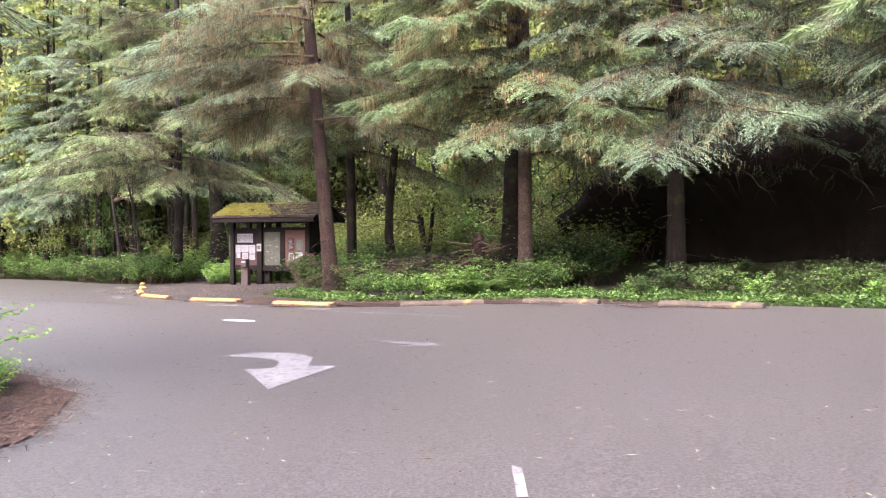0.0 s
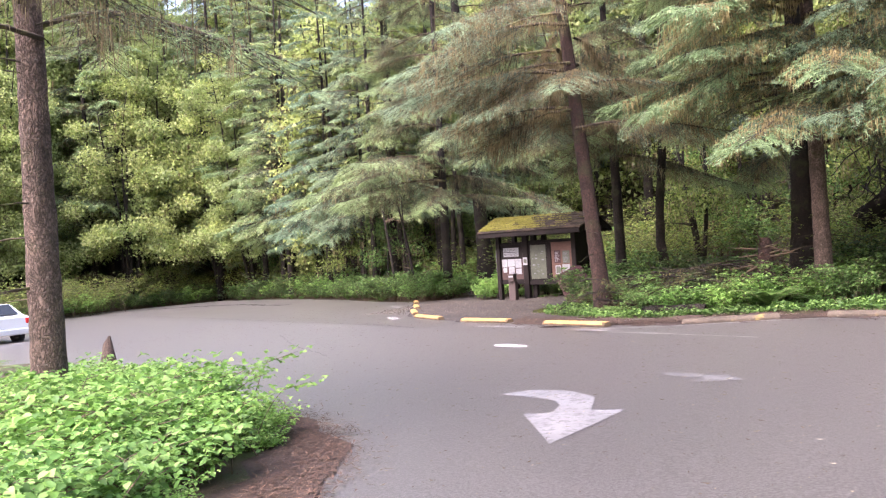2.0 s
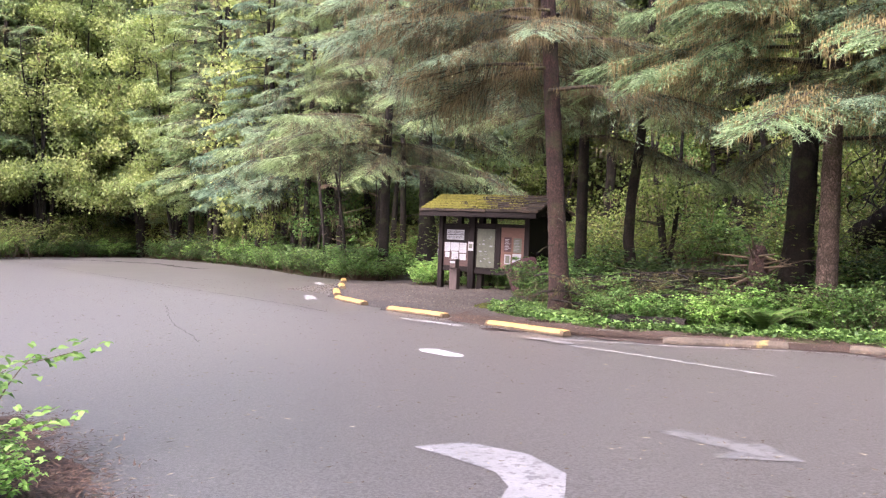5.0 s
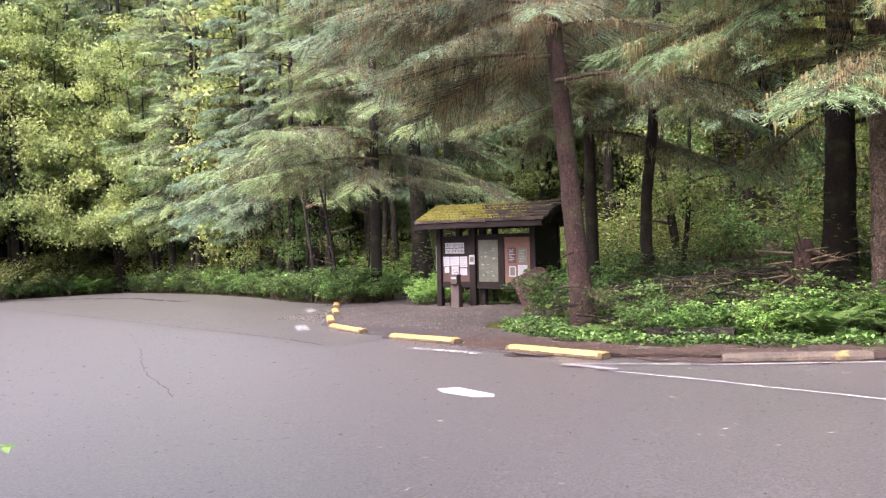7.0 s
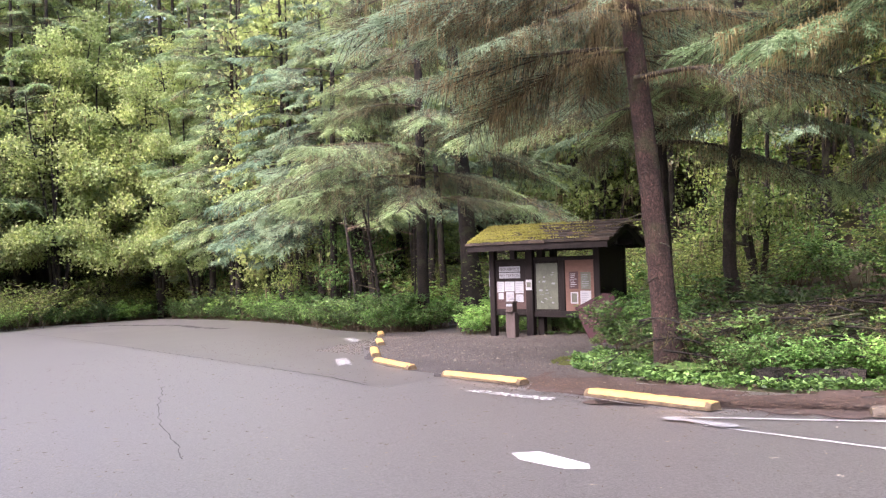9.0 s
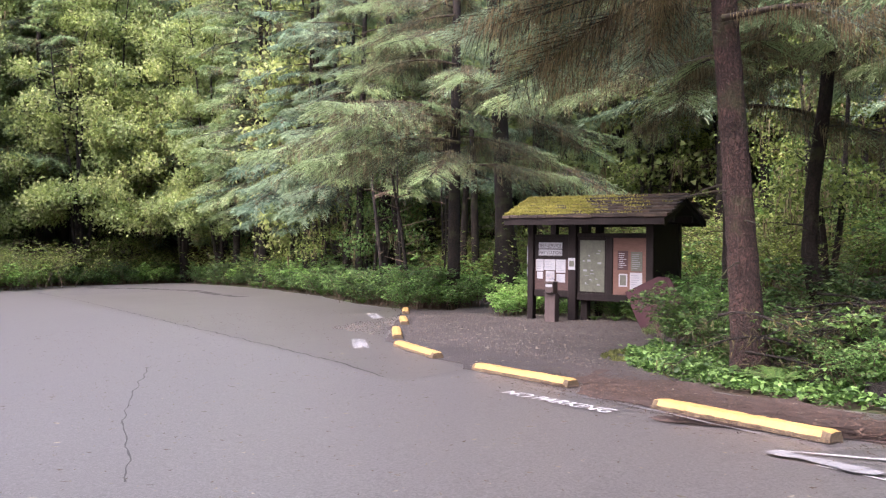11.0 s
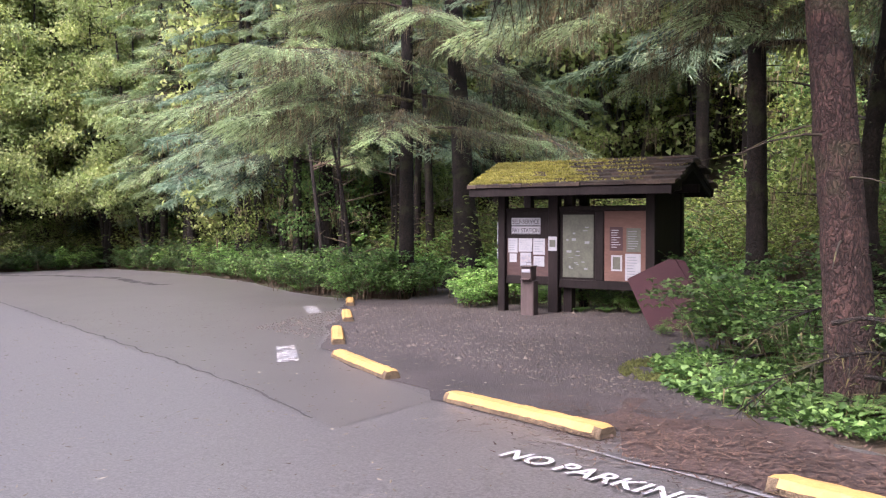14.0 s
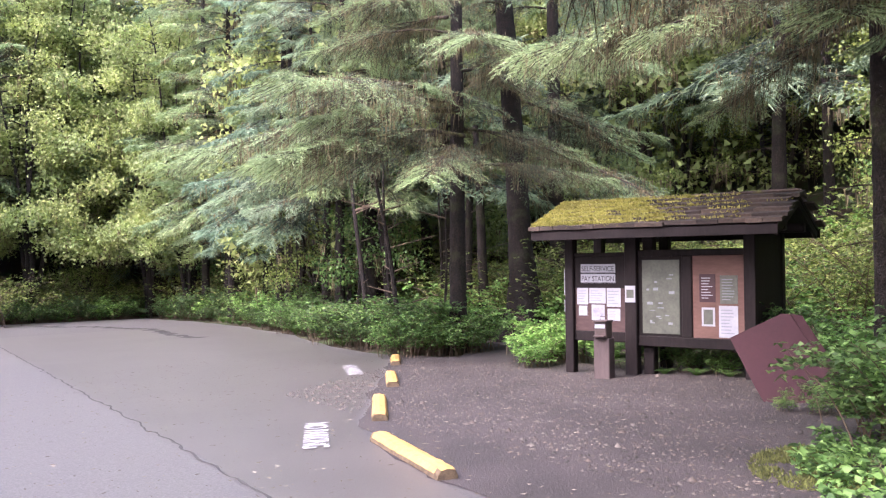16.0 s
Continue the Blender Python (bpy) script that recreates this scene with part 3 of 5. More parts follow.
def fallen_needles(name, line, spread, n, seed, label):
    """Loose reddish needles that blur the edge of the litter."""
    g = np.random.default_rng(seed)
    L = np.array(line, float)
    u = g.random(n) * (len(L) - 1)
    i = u.astype(int)
    P = L[i] + (L[i + 1] - L[i]) * (u - i)[:, None] + g.standard_normal((n, 2)) * spread
    P = np.c_[P, SLOPE * P[:, 0] + 0.05 + 0.012 * g.random(n)]
    a = g.random(n) * 6.28
    w = unit(np.stack([np.cos(a), np.sin(a), g.normal(0, 0.12, n)], 1))
    sd = unit(np.cross(w, [0, 0, 1.0]))
    tagged(part(name, blades(P, w, sd, g.uniform(0.03, 0.12, n), g.uniform(0.008, 0.022, n)), REDLITTER), label, "litter", kind="stuff")


fallen_needles("fallen_needles", [(6.0, -26), (5.75, -24.6), (5.8, -23.2), (5.5, -22.0), (4.9, -21.1), (4.1, -20.3), (2.8, -19.3)], 0.22, 7000, 41, "loose reddish needles beside the planted island")
fallen_needles("fallen_needles", [(3.0, -8.9), (4.4, -9.9), (5.8, -10.9), (7.4, -11.3), (9.4, -11.4), (11, -12.2), (14, -14.3)], 0.42, 11000, 42, "loose reddish needles along the stops")

# ---- kiosk ----
def plate_text(words, x0, z0, length, height, y, mat, parent):
    c = bpy.data.curves.new("lettering", "FONT")
    c.body, c.extrude, c.offset = words, 0.0, 0.012
    ob = bpy.data.objects.new("lettering", c)
    me = bpy.data.meshes.new_from_object(ob)
    bpy.data.objects.remove(ob)
    v = np.array([q.co[:] for q in me.vertices])
    lo, hi = v.min(0), v.max(0)
    for q in me.vertices:
        q.co = (x0 + (q.co.x - lo[0]) / (hi[0] - lo[0]) * length, y, z0 + (q.co.y - lo[1]) / (hi[1] - lo[1]) * height)
    me.materials.append(mat)
    ob = new("lettering", me)
    ob.parent = parent
    return ob


def bars(parent, x0, x1, z0, z1, y, n, mat, seed=0):
    """Lines of writing too small to read."""
    rng = random.Random(seed)
    bm = bmesh.new()
    h = (z1 - z0) / n
    for i in range(n):
        w = (x1 - x0) * rng.uniform(0.55, 1.0)
        box(bm, x0, x0 + w, y - 0.001, y, z1 - (i + 0.62) * h, z1 - (i + 0.34) * h, bev=0)
    tagged(part("writing", bm, mat, parent), kind="stuff")


def build_kiosk():
    k = empty("kiosk", 0.0, 0.0, 0.0, -15, label="dark-stained timber notice kiosk with a mossy shake roof", category="kiosk")

    def timber(name, *a, mat=DARKWOOD, bev=0.012, label=""):
        return part(name, boxed(*a, bev=bev), mat, k, label)
    for x, w in ((0.0, 0.15), (1.06, 0.2), (2.92, 0.17)):
        timber("post", x, x + w, 0, 0.17, -0.1, 2.26)
    timber("post", 1.3, 1.47, 0.16, 0.33, -0.1, 2.26)
    for x in (0.0, 1.2, 2.92):
        timber("post", x, x + 0.16, 1.05 if x < 2 else 1.45, 1.21 if x < 2 else 1.61, -0.1, 2.26)
    timber("beam", -0.23, 3.5, 0.02, 0.15, 2.26, 2.4)
    timber("beam", -0.23, 3.5, 1.07, 1.2, 2.26, 2.4)
    timber("rail", 0.15, 1.06, 0.05, 0.13, 0.56, 0.72)
    timber("rail", 1.26, 2.92, 0.05, 0.14, 0.52, 0.68)
    timber("rail", 1.26, 2.92, 0.05, 0.14, 1.92, 2.02)
    timber("rail", 0.15, 1.06, 0.05, 0.13, 1.92, 1.99)
    timber("mullion", 1.97, 2.13, 0.05, 0.14, 0.68, 1.92)
    timber("side_panel", 3.0, 3.06, 0.17, 1.45, 0.4, 2.25)
    # left board with the pay notices
    b = part("notice_board", boxed(0.15, 1.06, 0.08, 0.12, 0.72, 1.92, bev=0.004), PANELWOOD, k, "brown board behind the pay notices")
    f = part("header_panel", boxed(0.15, 1.06, 0.066, 0.079, 1.42, 1.92, bev=0.003), DARKWOOD, b)
    for z, words in ((1.66, "SELF-SERVICE"), (1.5, "PAY STATION")):
        s = part("sign_plate", boxed(0.27, 0.88, 0.05, 0.065, z, z + 0.145, bev=0.002), PAPER, b, "white bordered name plate")
        plate_text(words, 0.29, z + 0.03, 0.57, 0.085, 0.047, PLATE, s)
        part("border_line", boxed(0.275, 0.875, 0.046, 0.0495, z + 0.005, z + 0.013, bev=0), PLATE, s)
    for i, (x, z, w, h) in enumerate(((0.19, 1.15, 0.2, 0.27), (0.41, 1.17, 0.29, 0.25), (0.72, 1.12, 0.24, 0.3), (0.22, 0.97, 0.15, 0.16), (0.73, 0.9, 0.22, 0.19))):
        p = part("notice", boxed(x, x + w, 0.072, 0.079, z, z + h, bev=0), PAPER, b, "white printed notice")
        bars(p, x + 0.025, x + w - 0.025, z + 0.03, z + h - 0.03, 0.0705, 5, INK, i)
    p = part("poster", boxed(0.45, 0.68, 0.07, 0.079, 0.9, 1.15, bev=0), PAPER, b, "notice with a blue photograph")
    part("picture", boxed(0.47, 0.66, 0.066, 0.0695, 0.96, 1.1, bev=0), PHOTO, p)
    # map case
    m = part("map_panel", boxed(1.26, 1.97, 0.08, 0.12, 0.68, 1.92, bev=0.003), DARKWOOD, k)
    part("map", boxed(1.33, 1.93, 0.07, 0.079, 0.72, 1.86, bev=0.002), MAPGREEN, m, "faded green trail map")
    rng = random.Random(4)
    bm = bmesh.new()
    for i in range(16):
        x, z = rng.uniform(1.38, 1.8), rng.uniform(0.78, 1.75)
        box(bm, x, x + rng.uniform(0.02, 0.1), 0.066, 0.0695, z, z + rng.uniform(0.006, 0.05), bev=0)
    tagged(part("map_print", bm, INK, m), kind="stuff")
    c = part("notice_board", boxed(2.13, 2.92, 0.08, 0.12, 0.68, 1.92, bev=0.003), ORANGEWOOD, k, "reddish cedar board with posters")
    for i, (x, z, w, h, mt, ink) in enumerate(((2.24, 1.22, 0.24, 0.42, MAROONSIGN, PAPER), (2.55, 1.2, 0.26, 0.42, MAPGREEN, INK), (2.27, 0.86, 0.2, 0.28, PAPER, INK), (2.53, 0.7, 0.28, 0.47, PAPER, INK))):
        p = part("poster", boxed(x, x + w, 0.07, 0.079, z, z + h, bev=0), mt, c, "maroon poster with white lines" if mt is MAROONSIGN else "printed poster")
        if i == 2:
            part("picture", boxed(x + 0.03, x + w - 0.03, 0.066, 0.0695, z + 0.03, z + h - 0.03, bev=0), MAPGREEN, p)
        else:
            bars(p, x + 0.03, x + w - 0.03, z + 0.04, z + h - 0.04, 0.0685, 8, ink, i + 9)
    p = part("notice", boxed(1.075, 1.245, -0.012, -0.002, 1.2, 1.46, bev=0), PAPER, k, "small white sign on the post")
    part("picture", boxed(1.1, 1.22, -0.016, -0.0125, 1.27, 1.4, bev=0), MAPGREEN, p)
    for z, h in ((1.3, 0.42), (1.02, 0.2)):
        part("notice", boxed(-0.012, -0.002, 0.01, 0.15, z, z + h, bev=0), PAPER, k, "white strip sign on the side of the post")
    # roof
    ex0, ex1, ye, ze, yr, zr, yb = -0.27, 3.56, -0.55, 2.33, 0.6, 2.8, 1.75
    roof = empty("roof", 0, 0, 0)
    roof.parent = k
    roof.matrix_basis = Matrix.Identity(4)
    bm = bmesh.new()
    for y0, z0, y1, z1 in ((ye, ze, yr, zr), (yb, ze, yr, zr)):
        a = [bm.verts.new(c) for c in ((ex0, y0, z0), (ex1, y0, z0), (ex1, y1, z1), (ex0, y1, z1))]
        d = [bm.verts.new(v.co + Vector((0, 0, -0.05))) for v in a]
        bm.faces.new(a)
        bm.faces.new(d[::-1])
        for i in range(4):
            j = (i + 1) % 4
            bm.faces.new((a[i], d[i], d[j], a[j]))
    bmesh.ops.recalc_face_normals(bm, faces=bm.faces)
    part("deck", bm, DARKWOOD, roof)
    part("fascia", boxed(ex0 - 0.01, ex1 + 0.01, ye - 0.045, ye - 0.004, ze - 0.14, ze + 0.0, bev=0.006), DARKWOOD, roof, "dark eave board")
    part("fascia", boxed(ex0 - 0.01, ex1 + 0.01, yb + 0.004, yb + 0.045, ze - 0.14, ze + 0.0, bev=0.006), DARKWOOD, roof)
    th = math.atan2(zr - ze, yr - ye)
    for x in (ex0 + 0.02, ex1 - 0.06):
        for sgn in (1, -1):
            L = math.hypot(yr - ye, zr - ze)
            bm = boxed(0, 0.045, 0, L, -0.17, -0.055, bev=0.005)
            ob = part("barge_board", bm, DARKWOOD, roof)
            ob.matrix_basis = Matrix.Translation((x, ye if sgn == 1 else yb, ze)) @ (Matrix.Rotation(0, 4, "Z") if sgn == 1 else Matrix.Translation((0.045, 0, 0)) @ Matrix.Rotation(math.pi, 4, "Z")) @ Matrix.Rotation(th, 4, "X")
    for x in np.linspace(ex0 + 0.5, ex1 - 0.5, 6):
        ob = part("rafter", boxed(x, x + 0.05, 0.02, math.hypot(yr - ye, zr - ze) - 0.03, -0.13, -0.052, bev=0), DARKWOOD, roof)
        ob.matrix_basis = Matrix.Translation((0, ye, ze)) @ Matrix.Rotation(th, 4, "X")
    # shakes in overlapping courses, ragged at the butt
    rng = random.Random(7)
    L = math.hypot(yr - ye, zr - ze)
    courses = 6
    shapes = []
    for i in range(5):
        w = 0.17 + 0.03 * i
        bm = boxed(-w / 2, w / 2, 0, 0.32, 0, 0.06, bev=0)
        for v in bm.verts:
            if v.co.y > 0.2:
                v.co.z *= 0.4
            else:
                v.co.y += rng.uniform(-0.012, 0.012)
        me = bpy.data.meshes.new("shake")
        bm.to_mesh(me)
        bm.free()
        me.materials.append(SHINGLE)
        shapes.append((me, w))
    for side in (1, -1):
        for c in range(courses):
            x = ex0 - 0.03
            while x < ex1 - 0.03:
                me, w = rng.choice(shapes)
                w = min(w, ex1 + 0.06 - x)
                s = c * L / courses - 0.05 + rng.uniform(-0.025, 0.025)
                ob = new("shake", me)
                ob.parent = roof
                base = Matrix.Translation((x + w / 2, ye, ze)) if side == 1 else Matrix.Translation((x + w / 2, yb, ze)) @ Matrix.Rotation(math.pi, 4, "Z")
                ob.matrix_basis = base @ Matrix.Rotation(th, 4, "X") @ Matrix.Translation((0, s, 0.045)) @ Matrix.Rotation(radians(-6.0), 4, "X") @ Matrix.Rotation(radians(rng.uniform(-1.2, 1.2)), 4, "Y")
                x += w + 0.006
    part("ridge_cap", boxed(ex0 - 0.03, ex1 + 0.03, yr - 0.09, yr + 0.09, zr + 0.035, zr + 0.085, bev=0.02), SHINGLE, roof)
    # moss, thick at one end and thinning along the roof
    g = np.random.default_rng(5)
    n = 60000
    x = ex0 + (ex1 - ex0) * g.random(n) ** 1.5
    s = g.random(n) * (L + 0.06) - 0.06
    keep = np.array([noise.noise((a * 1.6, b * 2.2, 4)) for a, b in zip(x, s)]) > (x - ex0) / (ex1 - ex0) * 1.8 - 0.85 - 0.5 * (g.random(n) < 0.1)
    # the moss swells on each course and opens at its butt
    keep &= (s * courses / L) % 1 + 0.35 * np.array([noise.noise((a * 5, b * 5, 9)) for a, b in zip(x, s)]) < 0.8
    x, s = x[keep], s[keep]
    front = g.random(len(x)) < 0.85
    y = np.where(front, ye + s * np.cos(th), yb - s * np.cos(th))
    z = ze + s * np.sin(th) + 0.075 + 0.03 * (1 - (s * courses / L) % 1)
    d = unit(g.standard_normal((len(x), 3)) + [0, -0.5, 0.9])
    part("moss", blades(np.stack([x, y, z], 1), d, unit(np.cross(d, g.standard_normal((len(x), 3)))), g.uniform(0.025, 0.06, len(x)), g.uniform(0.014, 0.035, len(x))), ROOFMOSS, roof, "yellow-green moss cushion")
    return k


build_kiosk()


def build_pay_box():
    a = radians(-15)
    x, y = 0.78, -0.72
    p = empty("pay_box", x, y, SLOPE * x + 0.03, -15, label="stout weathered post with a brown metal fee box", category="fee box")
    part("post", boxed(-0.13, 0.13, -0.1, 0.1, -0.03, 0.62, bev=0.012), POSTWOOD, p)
    b = part("box", boxed(-0.1, 0.1, -0.13, 0.08, 0.62, 0.86, bev=0.012), METAL, p, "brown metal fee box")
    part("lid", boxed(-0.115, 0.115, -0.16, 0.09, 0.862, 0.89, bev=0.006), METAL, b)
    part("slot_plate", boxed(-0.085, 0.085, -0.145, -0.131, 0.77, 0.83, bev=0.002), PAPER, b, "pale instruction strip")
    part("tray", boxed(-0.09, 0.09, -0.19, -0.131, 0.64, 0.66, bev=0.003), METAL, b)
    pts = [(-0.06, 0, 0.89), (-0.06, 0, 0.94), (0.06, 0, 0.94), (0.06, 0, 0.89)]
    part("handle", tube(pts, [0.006] * 4, 6), METAL, b)


build_pay_box()


def build_board():
    """A maroon panel that has slid down on one corner."""
    p = empty("leaning_panel", 3.12, -2.9, SLOPE * 3.12 + 0.01, -6, label="maroon painted plywood panel tipped on one corner", category="panel")
    bm = bmesh.new()
    out = [(-0.5, 0.88), (0.2, 1.24), (0.44, 1.22), (1.02, 0.3), (1.15, 0.02), (0.0, 0.0), (-0.16, 0.26)]
    out = [(x * 0.86, z * 0.86) for x, z in out]
    a = [bm.verts.new((x, 0.32 * z, z)) for x, z in out]
    b = [bm.verts.new(v.co + Vector((0.02, 0.06, -0.015))) for v in a]
    bm.faces.new(a)
    bm.faces.new(b[::-1])
    for i in range(len(a)):
        j = (i + 1) % len(a)
        bm.faces.new((a[i], b[i], b[j], a[j]))
    bmesh.ops.recalc_face_normals(bm, faces=bm.faces)
    part("board", bm, MAROON, p)
    bm = bmesh.new()
    q = [bm.verts.new(c) for c in ((0.26, 0.34, 1.065), (0.38, 0.34, 1.05), (0.96, 0.19, 0.13), (0.86, 0.12, 0.09))]
    r = [bm.verts.new(v.co + Vector((0.03, -0.05, -0.01))) for v in q]
    bm.faces.new(q)
    bm.faces.new(r[::-1])
    for i in range(4):
        j = (i + 1) % 4
        bm.faces.new((q[i], r[i], r[j], q[j]))
    bmesh.ops.recalc_face_normals(bm, faces=bm.faces)
    part("edge_batten", bm, MAROON, p)


build_board()

# ---- trees ----
def bough(L, rng, droop=0.3, twigs=26, sprays=9, fine=4, moss=40, bare=0.3, wooded=True, blade=1.0):
    """A spruce limb along +x: its wood, feathered sprays in flat fans and clumps of hanging moss."""
    ph = rng.random() * 6

    def at(s):
        return np.stack([L * s, 0.06 * L * np.sin(3 * s + ph), L * (0.05 * np.sin(3.14 * s) - droop * s ** 1.7 + 0.12 * s ** 4)], -1)
    s = np.linspace(0, 1, 7)
    wood = [tube(at(s), 0.03 * L / 3 * (1 - s) + 0.006, 4)]
    B, W, S, LL, WW, H, U, HU = [], [], [], [], [], [], [], []
    fine = max(2, min(3, fine // 3 + 1))
    for i in range(twigs):
        u = bare + (1 - bare) * (i + rng.random()) / twigs
        side = 1 if i % 2 else -1
        p0 = at(np.array([u]))[0]
        l = L * (0.36 * (1.06 - u) ** 0.6 + 0.05) * rng.uniform(0.7, 1.2)
        ang = radians(rng.uniform(34, 66)) * side
        d = np.array([math.cos(ang), math.sin(ang), -rng.uniform(0.0, 0.4)])
        k = np.linspace(0, 1, 3)
        sag = np.array([0, 0, -0.32 * l])
        if wooded:
            wood.append(tube(p0 + d * l * k[::2, None] + sag * (k[::2] ** 2)[:, None], 0.006 * (1 - k[::2]) + 0.003, 3))
        m = sprays * 2
        kk = (np.arange(m) + rng.random(m)) / m * 0.95 + 0.05
        base = p0 + d * l * kk[:, None] + sag * (kk ** 2)[:, None]
        H.append(base)
        HU.append(np.full(m, u))
        dd = unit(d + np.array([0, 0, -0.25]))
        sd = unit(np.cross(dd, [0, 0, 1]))
        sg = np.where(np.arange(m) % 2, 1, -1)[:, None]
        axis = unit(dd * 0.75 + sd * sg * rng.uniform(0.5, 0.9, (m, 1)) + rng.standard_normal((m, 3)) * 0.14 + [0, 0, -1] * rng.uniform(0.05, 0.55, (m, 1)))
        reach = (l * 0.3 * (1.12 - kk) * rng.uniform(0.7, 1.2, m)).clip(0.07, 0.26)[:, None]
        for j in range(fine):
            f = (j + rng.random((m, 1))) / fine
            w = unit(axis + sd * rng.choice([-1, 1], (m, 1)) * 0.4 + rng.standard_normal((m, 3)) * 0.2)
            B.append(base + axis * reach * f)
            W.append(w)
            S.append(unit(np.cross(w, rng.standard_normal((m, 3)) * 0.8 + [0, 0, 0.6])))
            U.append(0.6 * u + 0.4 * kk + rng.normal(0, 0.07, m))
            LL.append(rng.uniform(0.07, 0.15, m) * blade)
            WW.append(rng.uniform(0.012, 0.024, m) * blade)
    H, HU = np.concatenate(H), np.concatenate(HU)
    inner = H[HU < bare + 0.72 * (1 - bare)]
    n = max(2, moss // 8)
    spine = rng.random(n // 3) * 0.8 + 0.05
    C = np.concatenate([at(spine), inner[rng.integers(len(inner), size=n - n // 3)]])
    MB = np.repeat(C, 8, 0) + rng.standard_normal((n * 8, 3)) * [0.07, 0.07, 0.04]
    hang = unit(rng.standard_normal((n * 8, 3)) * 0.1 + [0, 0, -1])
    a = rng.random(n * 8) * 6.28
    msd = np.stack([np.cos(a), np.sin(a), 0 * a], 1)
    drop = np.repeat(0.12 + 0.5 * rng.random(n) ** 2, 8) * rng.uniform(0.35, 1.0, n * 8)
    ms = blades(MB, hang, msd, drop, rng.uniform(0.01, 0.024, n * 8) * (0.4 + 0.6 * blade))
    B, W, S, LL, WW = [np.concatenate(q) for q in (B, W, S, LL, WW)]
    # outer sprays take the lightened tip colour, inner ones the dark needles
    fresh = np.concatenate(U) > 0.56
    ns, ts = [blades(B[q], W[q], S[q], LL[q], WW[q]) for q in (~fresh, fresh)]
    return joined(wood), ns, ms, ts


def moved(shape, m):
    v, f = shape
    M = np.array(m)
    return v @ M[:3, :3].T + M[:3, 3], f


def trunk_line(height, lean, rng, bend=0.15, rise=40):
    k = np.linspace(0, 1, rise)
    p = np.stack([lean[0] * height * k + bend * np.sin(k * 5 + rng.random() * 6) * k, lean[1] * height * k + bend * np.sin(k * 4 + rng.random() * 6) * k, height * k], 1)
    return p


def spruce(x, y, dia, height, low, reach, rng, lean=(0, 0), n=34, needles=SPRUCE, bark=BARK, label="", detail=1.0, aim=None, bend=0.12, moss=1.0, top=None, buttress=1.35, fine=6, wooded=True, blade=1.0, extra=(), hanging=None, flare=0.5, bow=None):
    """A spruce: flared trunk, whorls of drooping boughs from low upward, dead twigs, moss."""
    t = empty("spruce_tree", x, y, None, 0, label=label or "tall spruce with drooping mossy boughs and a dark trunk", category="tree", group="spruces along the lot")
    line = trunk_line(height, lean, rng, bend)
    if wooded:
        z = np.concatenate([np.linspace(0, 4, 26), np.linspace(4.3, height, 36)])
        line = np.stack([np.interp(z, line[:, 2], line[:, 0]), np.interp(z, line[:, 2], line[:, 1]), z], 1)
    if bow:
        line[:, :2] += np.interp(line[:, 2], bow[0], bow[1])[:, None] * np.array([[0.8, -0.6]])
    k = line[:, 2] / height
    line[0, 2] = -0.25
    r = dia / 2 * (1 - 0.85 * k) * (1 + (buttress - 1) * np.exp(-line[:, 2].clip(0) / flare)) + 0.01
    stem = tube(line, r, 22 if wooded else 10, 0.035, rng)
    if buttress > 1.8:
        # roots that run out from the base in lobes
        q = stem[0].reshape(len(line), -1, 3)
        c = line[:, None, :]
        th = np.arctan2(q[..., 1] - c[..., 1], q[..., 0] - c[..., 0])
        lobe = 1 + 0.3 * np.exp(-line[:, 2].clip(0) / flare)[:, None] * (np.sin(5 * th + 1) + 0.5 * np.sin(8 * th))
        q[..., :2] = c[..., :2] + (q[..., :2] - c[..., :2]) * lobe[..., None]
        stem = (q.reshape(-1, 3), stem[1])
    part("trunk", stem, bark, t, smooth=True)
    full = max(3.0, reach) if wooded else 3.0
    more = full / 3
    kinds = [bough(full, rng, dr, int(42 * detail * more), int(12 * detail * more ** 0.5), fine, int(250 * moss * detail * more) if wooded else int(90 * moss), bare, wooded, blade) for dr, bare in ((0.3, 0.22), (0.2, 0.3), (0.42, 0.25), (0.34, 0.4))]
    W, N, M, T = [], [], [], []
    hi = top or height * 0.97
    for i in range(n):
        f = (i + rng.random() * 0.8) / n
        z = low + (hi - low) * f ** 1.15
        az = i * 2.4 + rng.uniform(-0.5, 0.5)
        if aim is not None and rng.random() < 0.45:
            az = aim + rng.normal() * 0.7
        L = reach * (1 - 0.55 * (z - low) / max(height - low, 1)) * rng.uniform(0.7, 1.15)
        p = np.array([np.interp(z, line[:, 2], line[:, 0]), np.interp(z, line[:, 2], line[:, 1]), z])
        s = L / full
        m = Matrix.Translation(p) @ Matrix.Rotation(az, 4, "Z") @ Matrix.Rotation(radians(rng.uniform(-12, 8)), 4, "Y") @ Matrix.Rotation(radians(rng.uniform(-14, 14)), 4, "X") @ Matrix.Diagonal((s, s * 1.05, s * 1.0, 1))
        wd, nd, md, td = kinds[int(rng.integers(len(kinds)))]
        T.append(moved(td, m))
        W.append(moved(wd, m))
        N.append(moved(nd, m))
        M.append(moved(md, m))
    for z, az, L, k in extra:
        p = np.array([np.interp(z, line[:, 2], line[:, 0]), np.interp(z, line[:, 2], line[:, 1]), z])
        m = Matrix.Translation(p) @ Matrix.Rotation(az, 4, "Z") @ Matrix.Diagonal((L / full, L / full, L / full * 0.9, 1))
        for pile, shape in zip((W, N, M, T), kinds[k]):
            pile.append(moved(shape, m))
